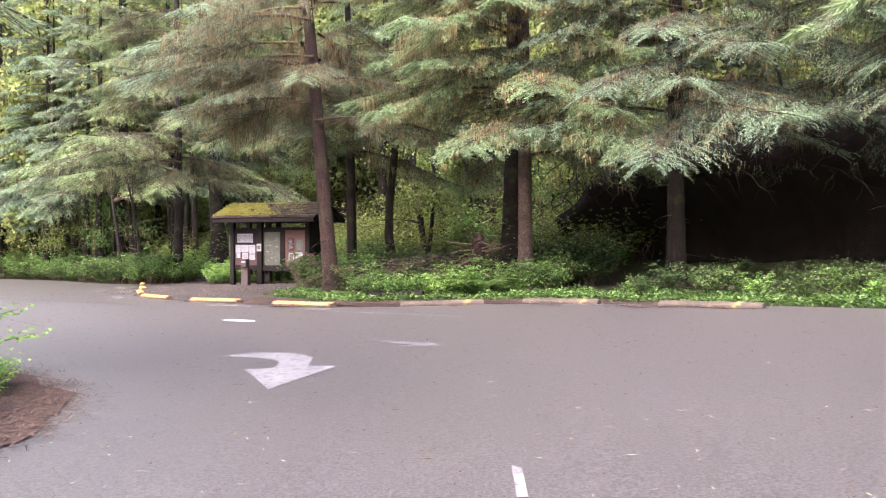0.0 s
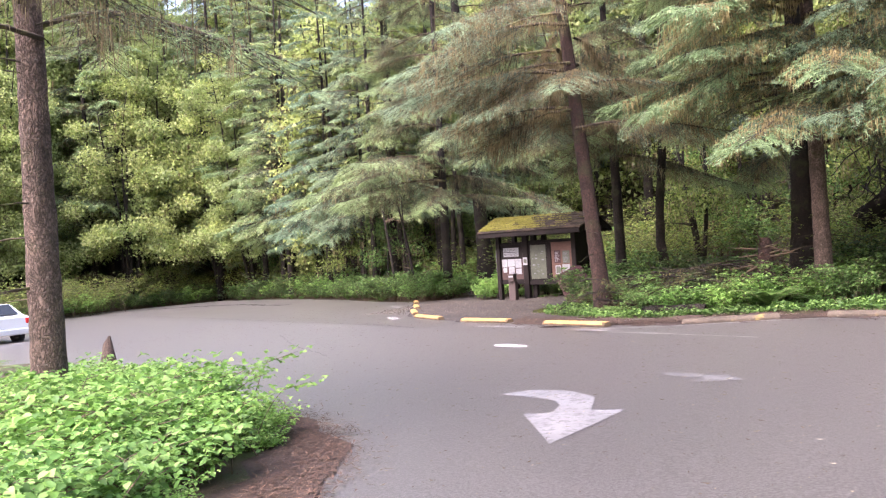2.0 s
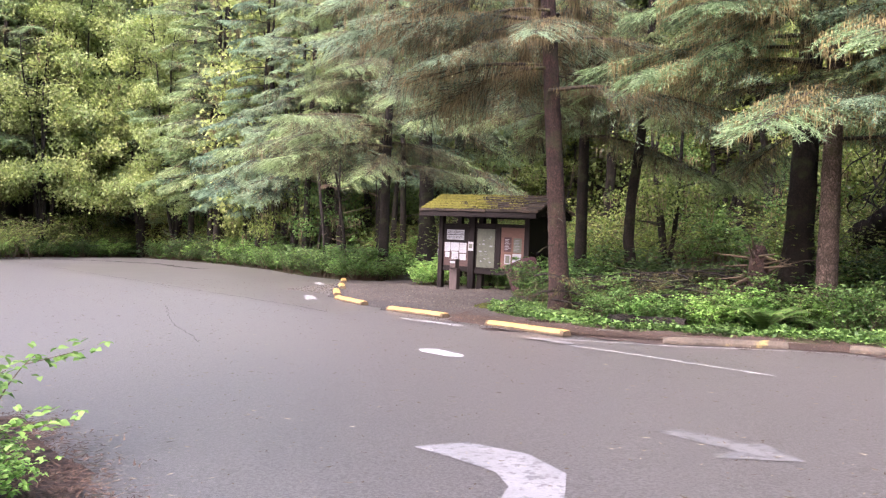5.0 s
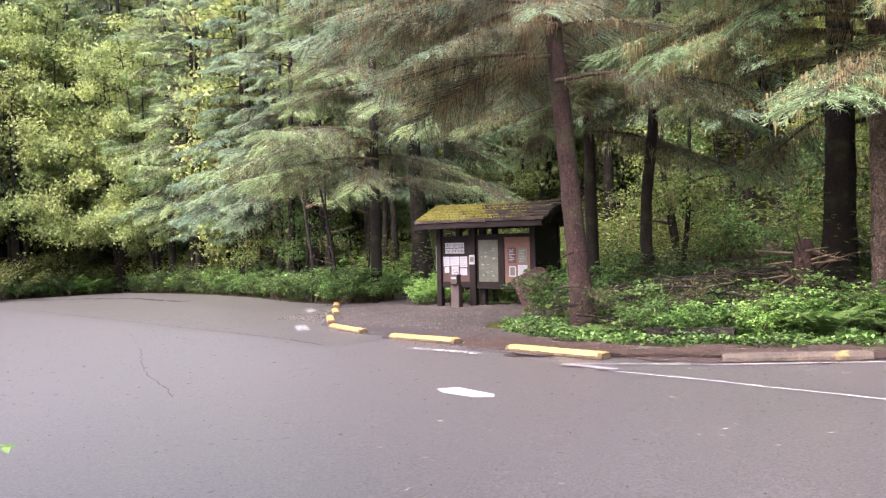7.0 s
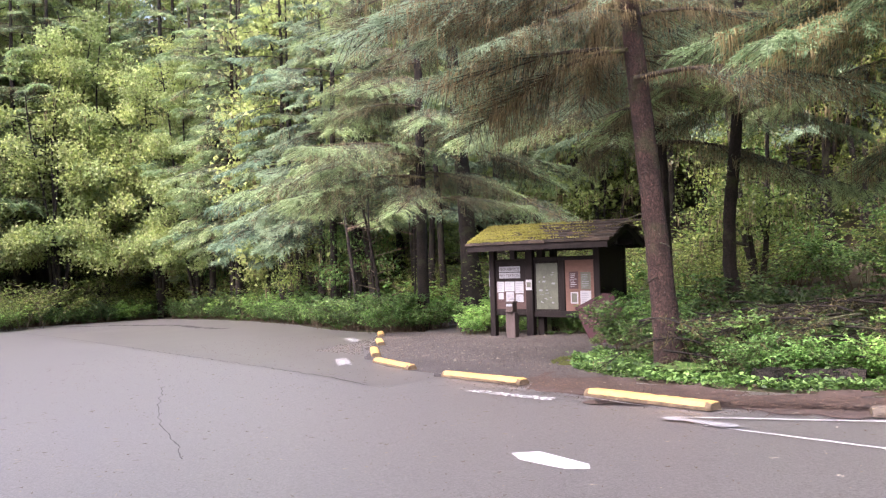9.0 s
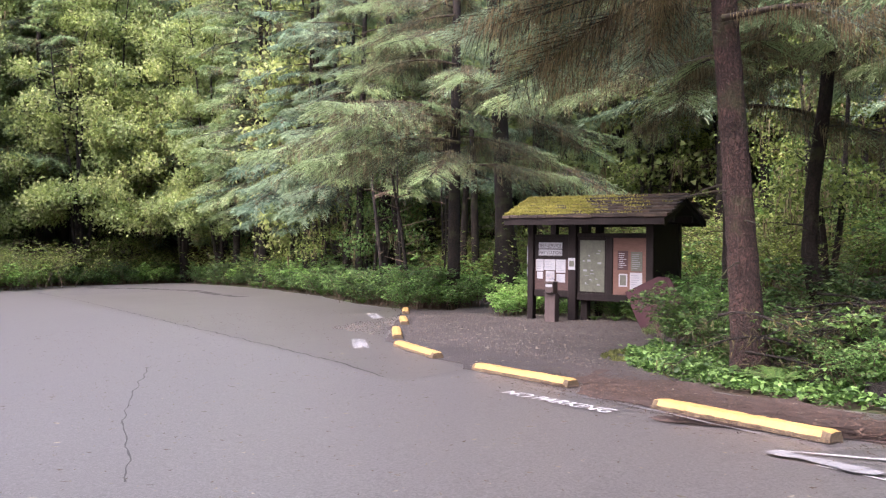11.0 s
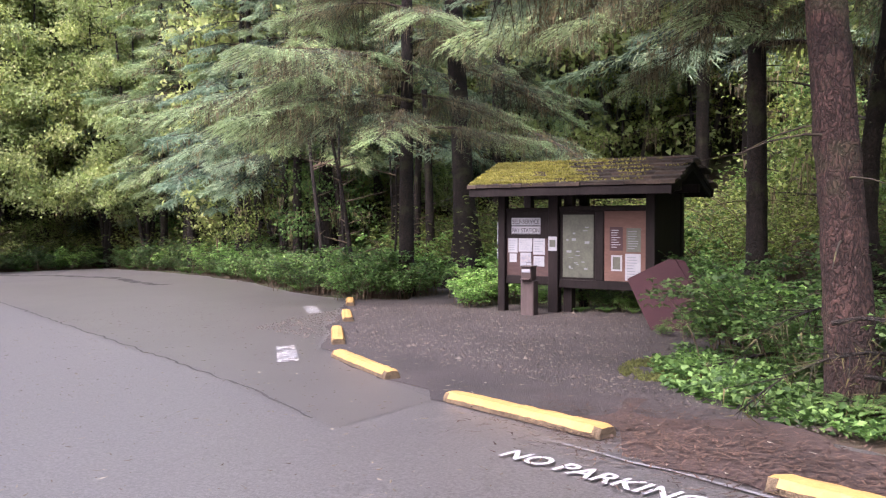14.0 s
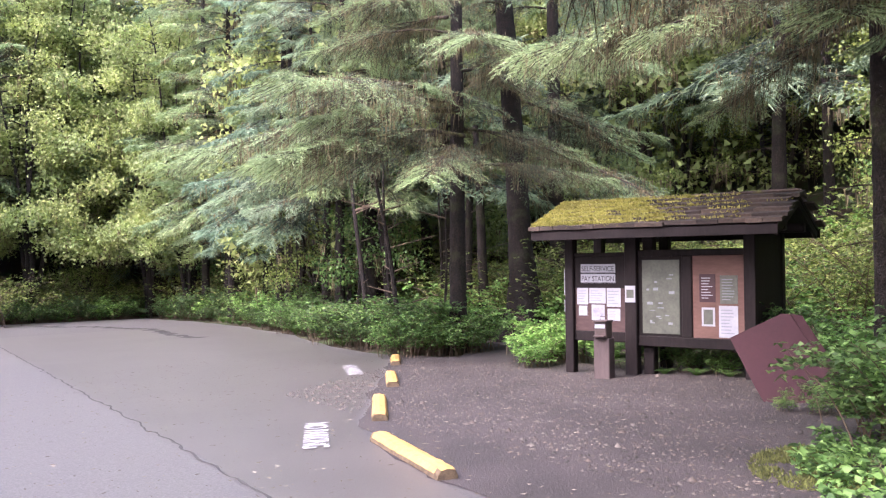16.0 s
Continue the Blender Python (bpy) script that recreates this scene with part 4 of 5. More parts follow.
    # short dead stubs on the bare part of the trunk
    for i in range(12):
        z = rng.uniform(0.8, low + 1.5)
        az = rng.random() * 6.28
        p = np.array([np.interp(z, line[:, 2], line[:, 0]), np.interp(z, line[:, 2], line[:, 1]), z])
        q = np.linspace(0, rng.uniform(0.3, 1.2), 4)[:, None]
        W.append(tube(p + q * [math.cos(az), math.sin(az), 0.05] - q ** 2 * [0, 0, 0.2], np.linspace(0.016, 0.004, 4), 3))
    tagged(part("branchwork", joined(W), LIMB, t, "bare dark limbs"), kind="stuff")
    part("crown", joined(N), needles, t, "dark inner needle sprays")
    part("fresh_growth", joined(T), TIPS_BLUE if needles is SPRUCE_BLUE else TIPS, t, "pale grey-green outer sprays, lightened as if lit from above")
    part("moss", joined(M), hanging or HANGMOSS, t, "hanging yellow-brown moss")
    return t


def leafy_tree(x, y, dia, height, spread, rng, count, leaf=BRIGHT, label="", low=1.5, size=0.09, forks=3):
    """A slender broadleaf: forked stems, mossy limbs, many small leaves in clumps."""
    t = empty("maple_tree", x, y, None, 0, label=label or "slender mossy maple with fresh yellow-green leaves", category="tree", group="broadleaf trees")
    stems, tips = [], []
    for s in range(forks):
        az = rng.random() * 6.28
        lean = rng.uniform(0.04, 0.2)
        line = trunk_line(height * rng.uniform(0.7, 1), (lean * math.cos(az), lean * math.sin(az)), rng, 0.35, 12)
        line[0, 2] = -0.2
        stems.append(tube(line, dia / 2 * (1 - 0.85 * np.linspace(0, 1, 12)) + 0.008, 7))
        for i in range(13):
            f = rng.uniform(0.18, 1)
            p = np.array([np.interp(f, np.linspace(0, 1, 12), line[:, c]) for c in range(3)])
            if p[2] < low:
                continue
            a = rng.random() * 6.28
            L = spread * rng.uniform(0.4, 1) * (1.15 - 0.6 * f)
            k = np.linspace(0, 1, 6)
            q = p + np.stack([np.cos(a + 0.5 * k) * L * k, np.sin(a + 0.5 * k) * L * k, L * (0.35 * k - 0.35 * k ** 2)], 1)
            stems.append(tube(q, 0.022 * (1 - k) + 0.005, 4))
            tips += [q[2:], q[3:], q[4:]]
    part("trunk", joined(stems), BARK, t)
    tips = np.concatenate(tips)
    c = tips[rng.integers(len(tips), size=count // 9)]
    P = np.repeat(c, 9, 0) + rng.standard_normal((len(c) * 9, 3)) * [0.3, 0.3, 0.22] * (size / 0.1)
    w = unit(rng.standard_normal(P.shape) + [0, 0, -0.35])
    sd = unit(np.cross(w, rng.standard_normal(P.shape)))
    long, wide = rng.uniform(0.6, 1.3, len(P)) * size * 1.2, rng.uniform(0.6, 1.2, len(P)) * size
    part("crown", blades(P, w, sd, long, wide * 1.4) if size > 0.1 else leaves(P, w, sd, long, wide), leaf, t, "clumps of small fresh leaves")
    k = 90 if leaf is not HAZE else 260
    m = np.repeat(tips[rng.integers(len(tips), size=k)], 8, 0)
    m = m + rng.standard_normal(m.shape) * [0.09, 0.09, 0.05]
    a = rng.random(len(m)) * 6.28
    drop = np.repeat(0.2 + 0.9 * rng.random(k) ** 2, 8) * rng.uniform(0.4, 1, len(m))
    tagged(part("moss", blades(m, unit(rng.standard_normal(m.shape) * 0.1 + [0, 0, -1]), np.stack([np.cos(a), np.sin(a), 0 * a], 1), drop, rng.uniform(0.02, 0.05, len(m))), HANGMOSS, t, "hanging tan moss"), kind="stuff")
    return t


def shrub(name, rng, size, count, mat, leaf, label, category, group, rich=False, stems=14, flat=0.7):
    """Arching stems with leaves in threes."""
    t = empty(name, 0, 0, 0, 0, label=label, category=category, group=group)
    S, tips = [], []
    for i in range(stems):
        az = rng.random() * 6.28
        L = size * rng.uniform(0.6, 1.15)
        k = np.linspace(0, 1, 7)
        o = rng.standard_normal(3) * [0.22 * size, 0.22 * size, 0]
        q = o + np.stack([np.cos(az) * L * 0.6 * k ** 1.4, np.sin(az) * L * 0.6 * k ** 1.4, flat * L * (1.25 * k - 0.35 * k ** 2.5)], 1)
        S.append(tube(q, 0.009 * (1 - k) + 0.003, 3))
        for j in range(3):
            f = rng.uniform(0.3, 1)
            p = np.array([np.interp(f, k, q[:, c]) for c in range(3)])
            a2 = rng.random() * 6.28
            e = p + np.linspace(0, 1, 4)[:, None] * np.array([math.cos(a2), math.sin(a2), 0.25]) * L * rng.uniform(0.15, 0.4)
            S.append(tube(e, [0.005, 0.004, 0.003, 0.002], 3))
            tips.append(e)
        tips.append(q[2:])
    tagged(part("stem", joined(S), TWIG, t), kind="stuff")
    tips = np.concatenate(tips)
    c = tips[rng.integers(len(tips), size=count // 3)] + rng.standard_normal((count // 3, 3)) * [0.09 * size, 0.09 * size, 0.05 * size]
    c[:, 2] = np.maximum(c[:, 2], 0.03)
    head = rng.random(len(c)) * 6.28
    P = np.repeat(c, 3, 0)
    a = np.repeat(head, 3) + np.tile([-1.5, 0, 1.5], len(c)) + rng.normal(0, 0.25, len(P))
    w = unit(np.stack([np.cos(a), np.sin(a), rng.normal(-0.15, 0.3, len(P))], 1))
    up = unit(rng.standard_normal(P.shape) * 0.35 + [0, 0, 1])
    sd = unit(np.cross(w, up))
    part("foliage", leaves(P, w, sd, rng.uniform(0.7, 1.25, len(P)) * leaf, rng.uniform(0.55, 0.85, len(P)) * leaf, 0.18, rich), mat, t)
    return t


def fern_plant(rng, size=0.9, fronds=18):
    """A sword fern: arching fronds with paired leaflets."""
    t = empty("sword_fern", 0, 0, 0, 0, label="arching green sword fern on the forest floor", category="fern", group="ferns")
    ST, V = [], []
    for i in range(fronds):
        az = i * 6.28 / fronds + rng.uniform(-0.2, 0.2)
        L = size * rng.uniform(0.75, 1.15)
        k = np.linspace(0, 1, 26)
        r = 0.75 * k
        z = 0.85 * k * (1 - 0.62 * k) + 0.02
        d = np.array([math.cos(az), math.sin(az), 0])
        q = L * (r[:, None] * d + z[:, None] * [0, 0, 1])
        ST.append(tube(q[::3], np.linspace(0.006, 0.002, len(q[::3])), 3))
        T = unit(np.gradient(q, axis=0))
        side = np.array([-d[1], d[0], 0])
        ln = L * 0.13 * np.sin(np.pi * (0.12 + 0.85 * k)) + 0.01
        for s in (-1, 1):
            w = unit(side * s + T * 0.25 + [0, 0, -0.15])
            V.append(blades(q, w, T, ln, np.full(len(q), L * 0.034)))
    tagged(part("stalk", joined(ST), TWIG, t), kind="stuff")
    tagged(part("frond", joined(V), FERN, t), kind="stuff")
    return t


def placed(m, x, y, s, rz, sink=0.0):
    return Matrix.Translation((x, y, gz(x, y) - sink)) @ Matrix.Rotation(rz, 4, "Z") @ Matrix.Diagonal((s, s, s, 1))

R = np.random.default_rng(11)
toward_lot = math.atan2(-0.747, -0.664)
# the trees that stand nearest to the walk
spruce(5.2, -7.9, 0.37, 18, 4.3, 4.2, R, (-0.085, 0.01), 30, SPRUCE_BLUE, BARK_RED, "large leaning spruce with scaly reddish trunk beside the kiosk", 1.3, 2.6, 0.1, 5.0, extra=((5.4, -2.2, 2.8, 2), (5.7, -1.4, 2.8, 2), (6.0, -2.8, 3.2, 2), (5.9, 3.5, 4.4, 0), (6.4, 3.0, 4.2, 1), (6.0, 2.5, 4.4, 0), (6.9, 3.8, 4.2, 2), (5.6, 2.0, 4.0, 3), (6.6, 1.4, 3.8, 0), (7.4, 4.3, 4.0, 2)), fine=12, blade=0.55)
spruce(10.05, -7.5, 0.36, 18, 4.2, 4.4, R, (-0.01, 0), 34, SPRUCE, BARK_PALE, "pale-barked spruce with hanging yellow moss", 1.0, toward_lot, 0.08, 6.0, extra=tuple((4.3 + 0.38 * i, (-1.9, -1.1, -2.6, -1.5, -2.2, -0.8, -2.9, -1.7)[i % 8], 4.2 - 0.08 * i, (2, 0, 3)[i % 3]) for i in range(20)), fine=9, hanging=LICHEN)
spruce(4.6, -1.7, 0.32, 16, 4.3, 3.8, R, (-0.01, 0), 26, SPRUCE, BARK, "straight dark spruce behind the kiosk", 1.0, toward_lot, 0.05, 5.5, extra=((5.5, 3.14, 4.8, 0), (6.1, 3.44, 4.6, 1), (6.0, 2.84, 4.6, 3), (4.9, -1.7, 3.4, 2), (5.2, -2.3, 3.6, 2), (5.6, -2.8, 4.0, 2), (6.0, -1.2, 3.4, 2), (6.5, -2.0, 3.8, 3), (5.3, -0.6, 3.2, 2)), fine=12, blade=0.7)
spruce(6.0, -2.9, 0.27, 15, 4.4, 3.2, R, (0.0, 0.0), 24, SPRUCE, BARK, "dark spruce with a crooked trunk and moss", 0.9, None, 0.1, 3.5, bow=([0, 0.7, 1.5, 2.6, 4.0, 6, 15], [0.35, 0.12, -0.05, 0.0, 0.2, 0.35, 0.4]))
spruce(-3.2, 3.5, 0.36, 18, 4.0, 4.4, R, (0.0, 0.0), 32, SPRUCE, BARK, "dark spruce by the footpath with low green boughs", 1.2, math.atan2(-0.5, -0.9), 0.06, 3.4, extra=((5.2, math.atan2(-0.6, -0.85), 5.6, 0), (4.7, math.atan2(-0.85, -0.5), 4.6, 0), (4.4, math.atan2(-1, 0.15), 3.6, 2), (5.6, math.atan2(-0.9, -0.3), 5.0, 1)), fine=12, blade=0.75)
spruce(-2.6, 6.7, 0.6, 24, 4.4, 4.4, R, (-0.06, 0.01), 28, SPRUCE, BARK, "big old spruce with a flared root base", 1.0, None, 0.2, 3.5, buttress=2.7, flare=0.75)
spruce(-3.1, 12.2, 0.5, 26, 5.5, 3.6, R, (-0.01, 0), 28, SPRUCE, BARK, "tall straight spruce deeper in the woods", 0.9)
spruce(9.7, -4.9, 0.6, 20, 3.4, 4.2, R, (0.02, 0), 26, SPRUCE, BARK, "massive dark spruce with a spreading root base", 1.0, toward_lot, 0.25, 2.5, buttress=2.2)
spruce(-9.3, 9.4, 0.3, 17, 3.9, 3.6, R, (0.02, -0.02), 36, SPRUCE_BLUE, BARK, "young spruce at the lot's edge with blue-green boughs", 1.0, toward_lot)
over = spruce(13.6, -8.4, 0.42, 18, 4.0, 4.8, R, (0, 0), 30, SPRUCE_BLUE, BARK, "spruce with long blue-green boughs over the lot", 0.9, toward_lot, 0.1, 2.2, extra=tuple((3.9 + 0.34 * i, (-1.8, -2.6, -1.1, -0.4, -2.1, -1.4, -2.9)[i % 7], 4.6 - 0.08 * i, (2, 0, 3, 2)[i % 4]) for i in range(18)), blade=0.8)
copy_thing(over, Matrix.Translation((17.6, -11.2, gz(17.6, -11.2))) @ Matrix.Rotation(0.7, 4, "Z") @ Matrix.Diagonal((0.95, 0.95, 0.95, 1)))
# thin poles left of the footpath
def pole(x, y, dia, height, lean):
    t = empty("dead_sapling", x, y, None, 0, label="thin dark dead stem with bare mossy twigs", category="tree", group="dead saplings")
    line = trunk_line(height, lean, R, 0.05, 8)
    line[0, 2] = -0.2
    W = [tube(line, dia / 2 * (1 - 0.5 * np.linspace(0, 1, 8)), 8, 0.05, R)]
    part("trunk", W[0], BARK, t)
    S = []
    for i in range(7):
        z, az = R.uniform(0.7, height), R.random() * 6.28
        p = np.array([np.interp(z, line[:, 2], line[:, 0]), np.interp(z, line[:, 2], line[:, 1]), z])
        q = np.linspace(0, R.uniform(0.4, 1.3), 4)[:, None]
        S.append(tube(p + q * [math.cos(az), math.sin(az), 0.25], np.linspace(0.02, 0.006, 4), 4))
    tagged(part("twig", joined(S), TWIG, t), kind="stuff")


for x, y, d, h, lean in ((-5.0, 4.6, 0.14, 4.2, (-0.17, 0.0)), (-5.6, 5.2, 0.1, 4.6, (-0.04, 0)), (-6.6, 6.0, 0.16, 5, (-0.12, 0.03)), (-12.5, 12.6, 0.2, 6, (-0.03, 0)), (-4.4, 5.6, 0.08, 3.4, (0.05, 0))):
    pole(x, y, d, h, lean)

g = random.Random(51)
for i in range(26):
    a = -33 + i * 0.98 + g.uniform(-0.4, 0.4)
    dd = g.uniform(1.0, 3.4)
    pole(0.747 * a + 0.664 * dd, -0.664 * a + 0.747 * dd, g.choice((0.1, 0.14, 0.2, 0.3, 0.34)), g.uniform(4.5, 6.0), (g.uniform(-0.1, 0.1), g.uniform(-0.04, 0.04)))

# the row along the far side and the woods behind it
kinds = [spruce(-14.5, 14.2, 0.34, 18, 4.3, 3.6, R, (0.01, 0), 34, SPRUCE_BLUE, BARK, "", 0.7, toward_lot, fine=3, wooded=False, blade=1.9),
         spruce(-19.5, 18.2, 0.4, 20, 4.6, 3.8, R, (-0.01, 0), 34, SPRUCE, BARK, "", 0.7, toward_lot, 0.1, 1.6, fine=3, wooded=False, blade=1.9),
         spruce(-24, 22.2, 0.42, 22, 4.8, 3.8, R, (0, 0), 42, SPRUCE, BARK, "", 0.7, None, 0.1, 2.0, fine=3, wooded=False, blade=2.0)]
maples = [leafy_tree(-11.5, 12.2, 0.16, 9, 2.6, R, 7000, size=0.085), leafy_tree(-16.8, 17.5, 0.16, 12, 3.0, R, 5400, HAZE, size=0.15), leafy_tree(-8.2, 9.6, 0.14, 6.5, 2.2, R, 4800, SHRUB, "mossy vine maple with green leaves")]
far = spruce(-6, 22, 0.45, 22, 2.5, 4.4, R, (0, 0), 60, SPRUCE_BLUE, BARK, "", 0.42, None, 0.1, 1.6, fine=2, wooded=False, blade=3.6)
alder = leafy_tree(-24.5, 24.5, 0.2, 15, 4.4, R, 30000, HAZE, "tall alder with yellow-green spring leaves, haze painted into their colour", 2.6, 0.105, 6)


def back(s, d):
    """A place s metres along the wood's edge and d metres behind it."""
    return 0.747 * s + 0.664 * d, -0.664 * s + 0.747 * d


def scatter(kinds, s0, s1, d0, d1, step, seed, smin=0.85, smax=1.2, avoid=()):
    g = random.Random(seed)
    s = s0
    while s < s1:
        x, y = back(s, g.uniform(d0, d1))
        s += step * g.uniform(0.7, 1.3)
        if all(math.hypot(x - a, y - b) > c for a, b, c in avoid):
            k = g.choice(kinds)
            copy_thing(k, placed(None, x, y, g.uniform(smin, smax), g.random() * 6.28))


CLEAR = ((-8.1, 17.9, 4.0), (-2.9, 13.3, 4.0), (2.2, 10.0, 4.0), (0, 0, 3.2), (2.5, -0.5, 3.2), (-1.9, 2.5, 1.6), (-2.3, 4.5, 1.5), (-3.3, 8, 1.5), (4, -3, 2.2), (5.2, -7.9, 1.2))
scatter(kinds[:2] + [alder, alder], -36, -14, 4, 7, 3.0, 1, 0.8, 1.0)
scatter(kinds, -36, -9, 1.6, 3.6, 2.7, 2, 0.8, 1.05, avoid=CLEAR)
scatter(maples, -42, -8, 2.0, 7, 2.6, 3, 1.0, 1.5, avoid=CLEAR)
scatter([maples[0], maples[2]], -12, 26, 6.5, 12, 3.2, 4, 0.8, 1.1, avoid=CLEAR)
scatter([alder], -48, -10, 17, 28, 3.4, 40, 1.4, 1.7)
scatter(kinds, 17, 40, 1.5, 3.6, 4.2, 5, 1.0, 1.2, avoid=CLEAR + ((10, -8, 3), (13.6, -8.2, 2.5), (9.7, -4.9, 2)))
scatter([kinds[0], kinds[2], maples[0]], -45, 40, 10, 15, 3.6, 6, avoid=CLEAR)
scatter([far], -48, 42, 17, 23, 4.6, 7, 1.0, 1.3)
scatter([far], -55, 45, 26, 34, 5.5, 8, 1.0, 1.4)
scatter([alder, alder, kinds[2]], -52, -15, 9, 14, 2.4, 61, 1.1, 1.4, avoid=CLEAR)
scatter([maples[0], kinds[0], maples[1]], -15, 12, 12, 17, 2.6, 64, 1.1, 1.5, avoid=CLEAR)
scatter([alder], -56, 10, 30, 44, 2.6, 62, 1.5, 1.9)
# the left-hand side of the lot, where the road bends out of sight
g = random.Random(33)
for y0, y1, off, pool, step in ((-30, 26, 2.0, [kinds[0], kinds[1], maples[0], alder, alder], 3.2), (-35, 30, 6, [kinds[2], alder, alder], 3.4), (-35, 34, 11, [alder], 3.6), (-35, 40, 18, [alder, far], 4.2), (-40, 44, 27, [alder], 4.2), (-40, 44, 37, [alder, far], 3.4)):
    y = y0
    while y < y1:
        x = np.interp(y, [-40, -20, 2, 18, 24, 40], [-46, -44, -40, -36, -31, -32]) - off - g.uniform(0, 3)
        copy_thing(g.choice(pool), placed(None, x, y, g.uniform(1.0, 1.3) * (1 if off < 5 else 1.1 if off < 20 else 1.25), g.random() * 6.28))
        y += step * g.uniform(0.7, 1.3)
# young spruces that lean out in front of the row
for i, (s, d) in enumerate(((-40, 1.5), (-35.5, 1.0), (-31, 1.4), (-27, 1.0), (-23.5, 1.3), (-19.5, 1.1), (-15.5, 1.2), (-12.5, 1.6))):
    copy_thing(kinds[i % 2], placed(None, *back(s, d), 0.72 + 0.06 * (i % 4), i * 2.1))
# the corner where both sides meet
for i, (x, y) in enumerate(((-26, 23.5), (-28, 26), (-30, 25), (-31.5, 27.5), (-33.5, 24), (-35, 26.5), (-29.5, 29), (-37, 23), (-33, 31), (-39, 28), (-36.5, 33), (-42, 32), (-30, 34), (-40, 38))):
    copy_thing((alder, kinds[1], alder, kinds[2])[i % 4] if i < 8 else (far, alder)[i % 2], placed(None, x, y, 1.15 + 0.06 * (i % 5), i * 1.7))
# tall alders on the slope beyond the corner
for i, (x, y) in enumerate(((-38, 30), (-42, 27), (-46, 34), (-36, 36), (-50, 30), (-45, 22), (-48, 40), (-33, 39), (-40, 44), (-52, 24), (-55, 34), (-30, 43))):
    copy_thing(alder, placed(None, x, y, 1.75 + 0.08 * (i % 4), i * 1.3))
# unseen woods behind the start, added for the wet road to reflect
scatter([far], -60, 60, -62, -56, 7.0, 9, 1.0, 1.3)
scatter([far], -60, 60, -72, -66, 7.0, 10, 1.0, 1.4)

# ---- undergrowth ----
salmon = shrub("salmonberry_shrub", R, 1.15, 1100, SHRUB, 0.095, "leafy green salmonberry shrub at the lot's edge", "shrub", "roadside shrubs", flat=1.0)
lime = shrub("salmonberry_shrub", R, 1.0, 1100, LIME, 0.09, "bright young salmonberry shrub", "shrub", "roadside shrubs", flat=0.9)
deep = shrub("salal_shrub", R, 1.2, 1200, DEEP, 0.095, "dark glossy salal shrub under the trees", "shrub", "roadside shrubs", flat=1.0)
brush = shrub("huckleberry_shrub", R, 2.0, 1800, BRIGHT, 0.06, "tall airy huckleberry shrub with tiny yellow-green leaves", "shrub", "understorey shrubs")
fern = fern_plant(R)
for ob, (x, y) in ((salmon, (-4.2, 4.0)), (lime, (-1.2, 3.0)), (deep, (-5.6, 5.0)), (brush, (-4.5, 9.0)), (fern, (8.7, -9.4))):
    ob.matrix_basis = placed(None, x, y, 1, 0)


def along(line, d0, d1, step, kinds, seed, smin=0.7, smax=1.2, avoid=(), sink=0.02):
    g = random.Random(seed)
    for (ax, ay), (bx, by) in zip(line, line[1:]):
        L = math.hypot(bx - ax, by - ay)
        nx, ny = -(by - ay) / L, (bx - ax) / L
        if nx * 0.664 + ny * 0.747 < 0:
            nx, ny = -nx, -ny
        u = 0.0
        while u < L:
            d = g.uniform(d0, d1)
            x, y = ax + (bx - ax) * u / L + nx * d, ay + (by - ay) * u / L + ny * d
            u += step * g.uniform(0.6, 1.4)
            if all(math.hypot(x - a, y - b) > c for a, b, c in avoid):
                copy_thing(g.choice(kinds), placed(None, x, y, g.uniform(smin, smax), g.random() * 6.28, sink))


NEAR = ((0, 0.3, 1.1), (1.5, 0, 1.5), (2.8, -0.8, 1.7), (-1.9, 2.2, 1.2), (-2.3, 4.5, 1.3), (-2.8, 6.2, 1.1), (3.2, -3.4, 1.5), (0.8, -1, 1.2), (1.8, -3.5, 2.3), (0, -3, 2))
W0 = EDGE[1:]
along(W0[2:], 0.3, 1.5, 0.5, [salmon, deep, deep, fern, fern], 21, 0.55, 1.0, NEAR)
along(W0[3:], 1.5, 4.0, 0.55, [deep, fern, deep, salmon], 22, 0.7, 1.1, NEAR)
along(W0[2:7], 0.6, 3.5, 0.5, [salmon, deep, lime], 68, 1.0, 1.5, NEAR)
along(W0[1:6], 2.0, 6.0, 0.7, [brush, lime, brush], 70, 1.3, 1.9, NEAR)
along(W0[:4], 0.8, 4.5, 0.7, [deep, salmon, lime, brush], 63, 0.9, 1.5, NEAR)
along(W0[4:], 4.0, 8.0, 0.6, [brush, lime, brush], 23, 0.9, 1.4, NEAR)
along(W0[5:], 3.2, 9.0, 0.42, [lime, brush, lime, salmon], 65, 0.9, 1.6, NEAR)
along(W0[6:], 0.2, 1.3, 0.4, [salmon, salmon, deep, fern], 66, 0.7, 1.05, NEAR)
along([(-4.2, 3.3), (-2.9, 3.3)], 0.0, 1.2, 0.16, [salmon, lime], 24, 0.7, 1.05, ((-1.9, 2.4, 0.9),))
along([(-1.2, 2.2), (0.6, 2.0), (4.5, 0.5)], 0.0, 1.8, 0.3, [lime, salmon, fern], 25, 0.7, 1.1, ((-1.9, 2.4, 0.7),))
along([(-12, 14), (-4, 9), (4, 5)], 2.0, 9.0, 0.3, [lime, brush, lime], 69, 1.0, 1.7, NEAR)
along([(-4.0, 6), (6, 2), (12, -4)], 1.0, 6.5, 0.34, [brush, brush, salmon, lime], 26, 1.0, 1.7, NEAR)
bank = [(4.6, -3.6), (4.2, -5.4), (4.4, -7.2), (5.0, -8.6), (6.4, -9.4), (8.6, -9.8), (10.6, -10.2)]
along(bank, 0.0, 1.4, 0.25, [salmon, salmon, fern, lime], 27, 0.45, 0.8, ((3.5, -4.2, 1.6),))
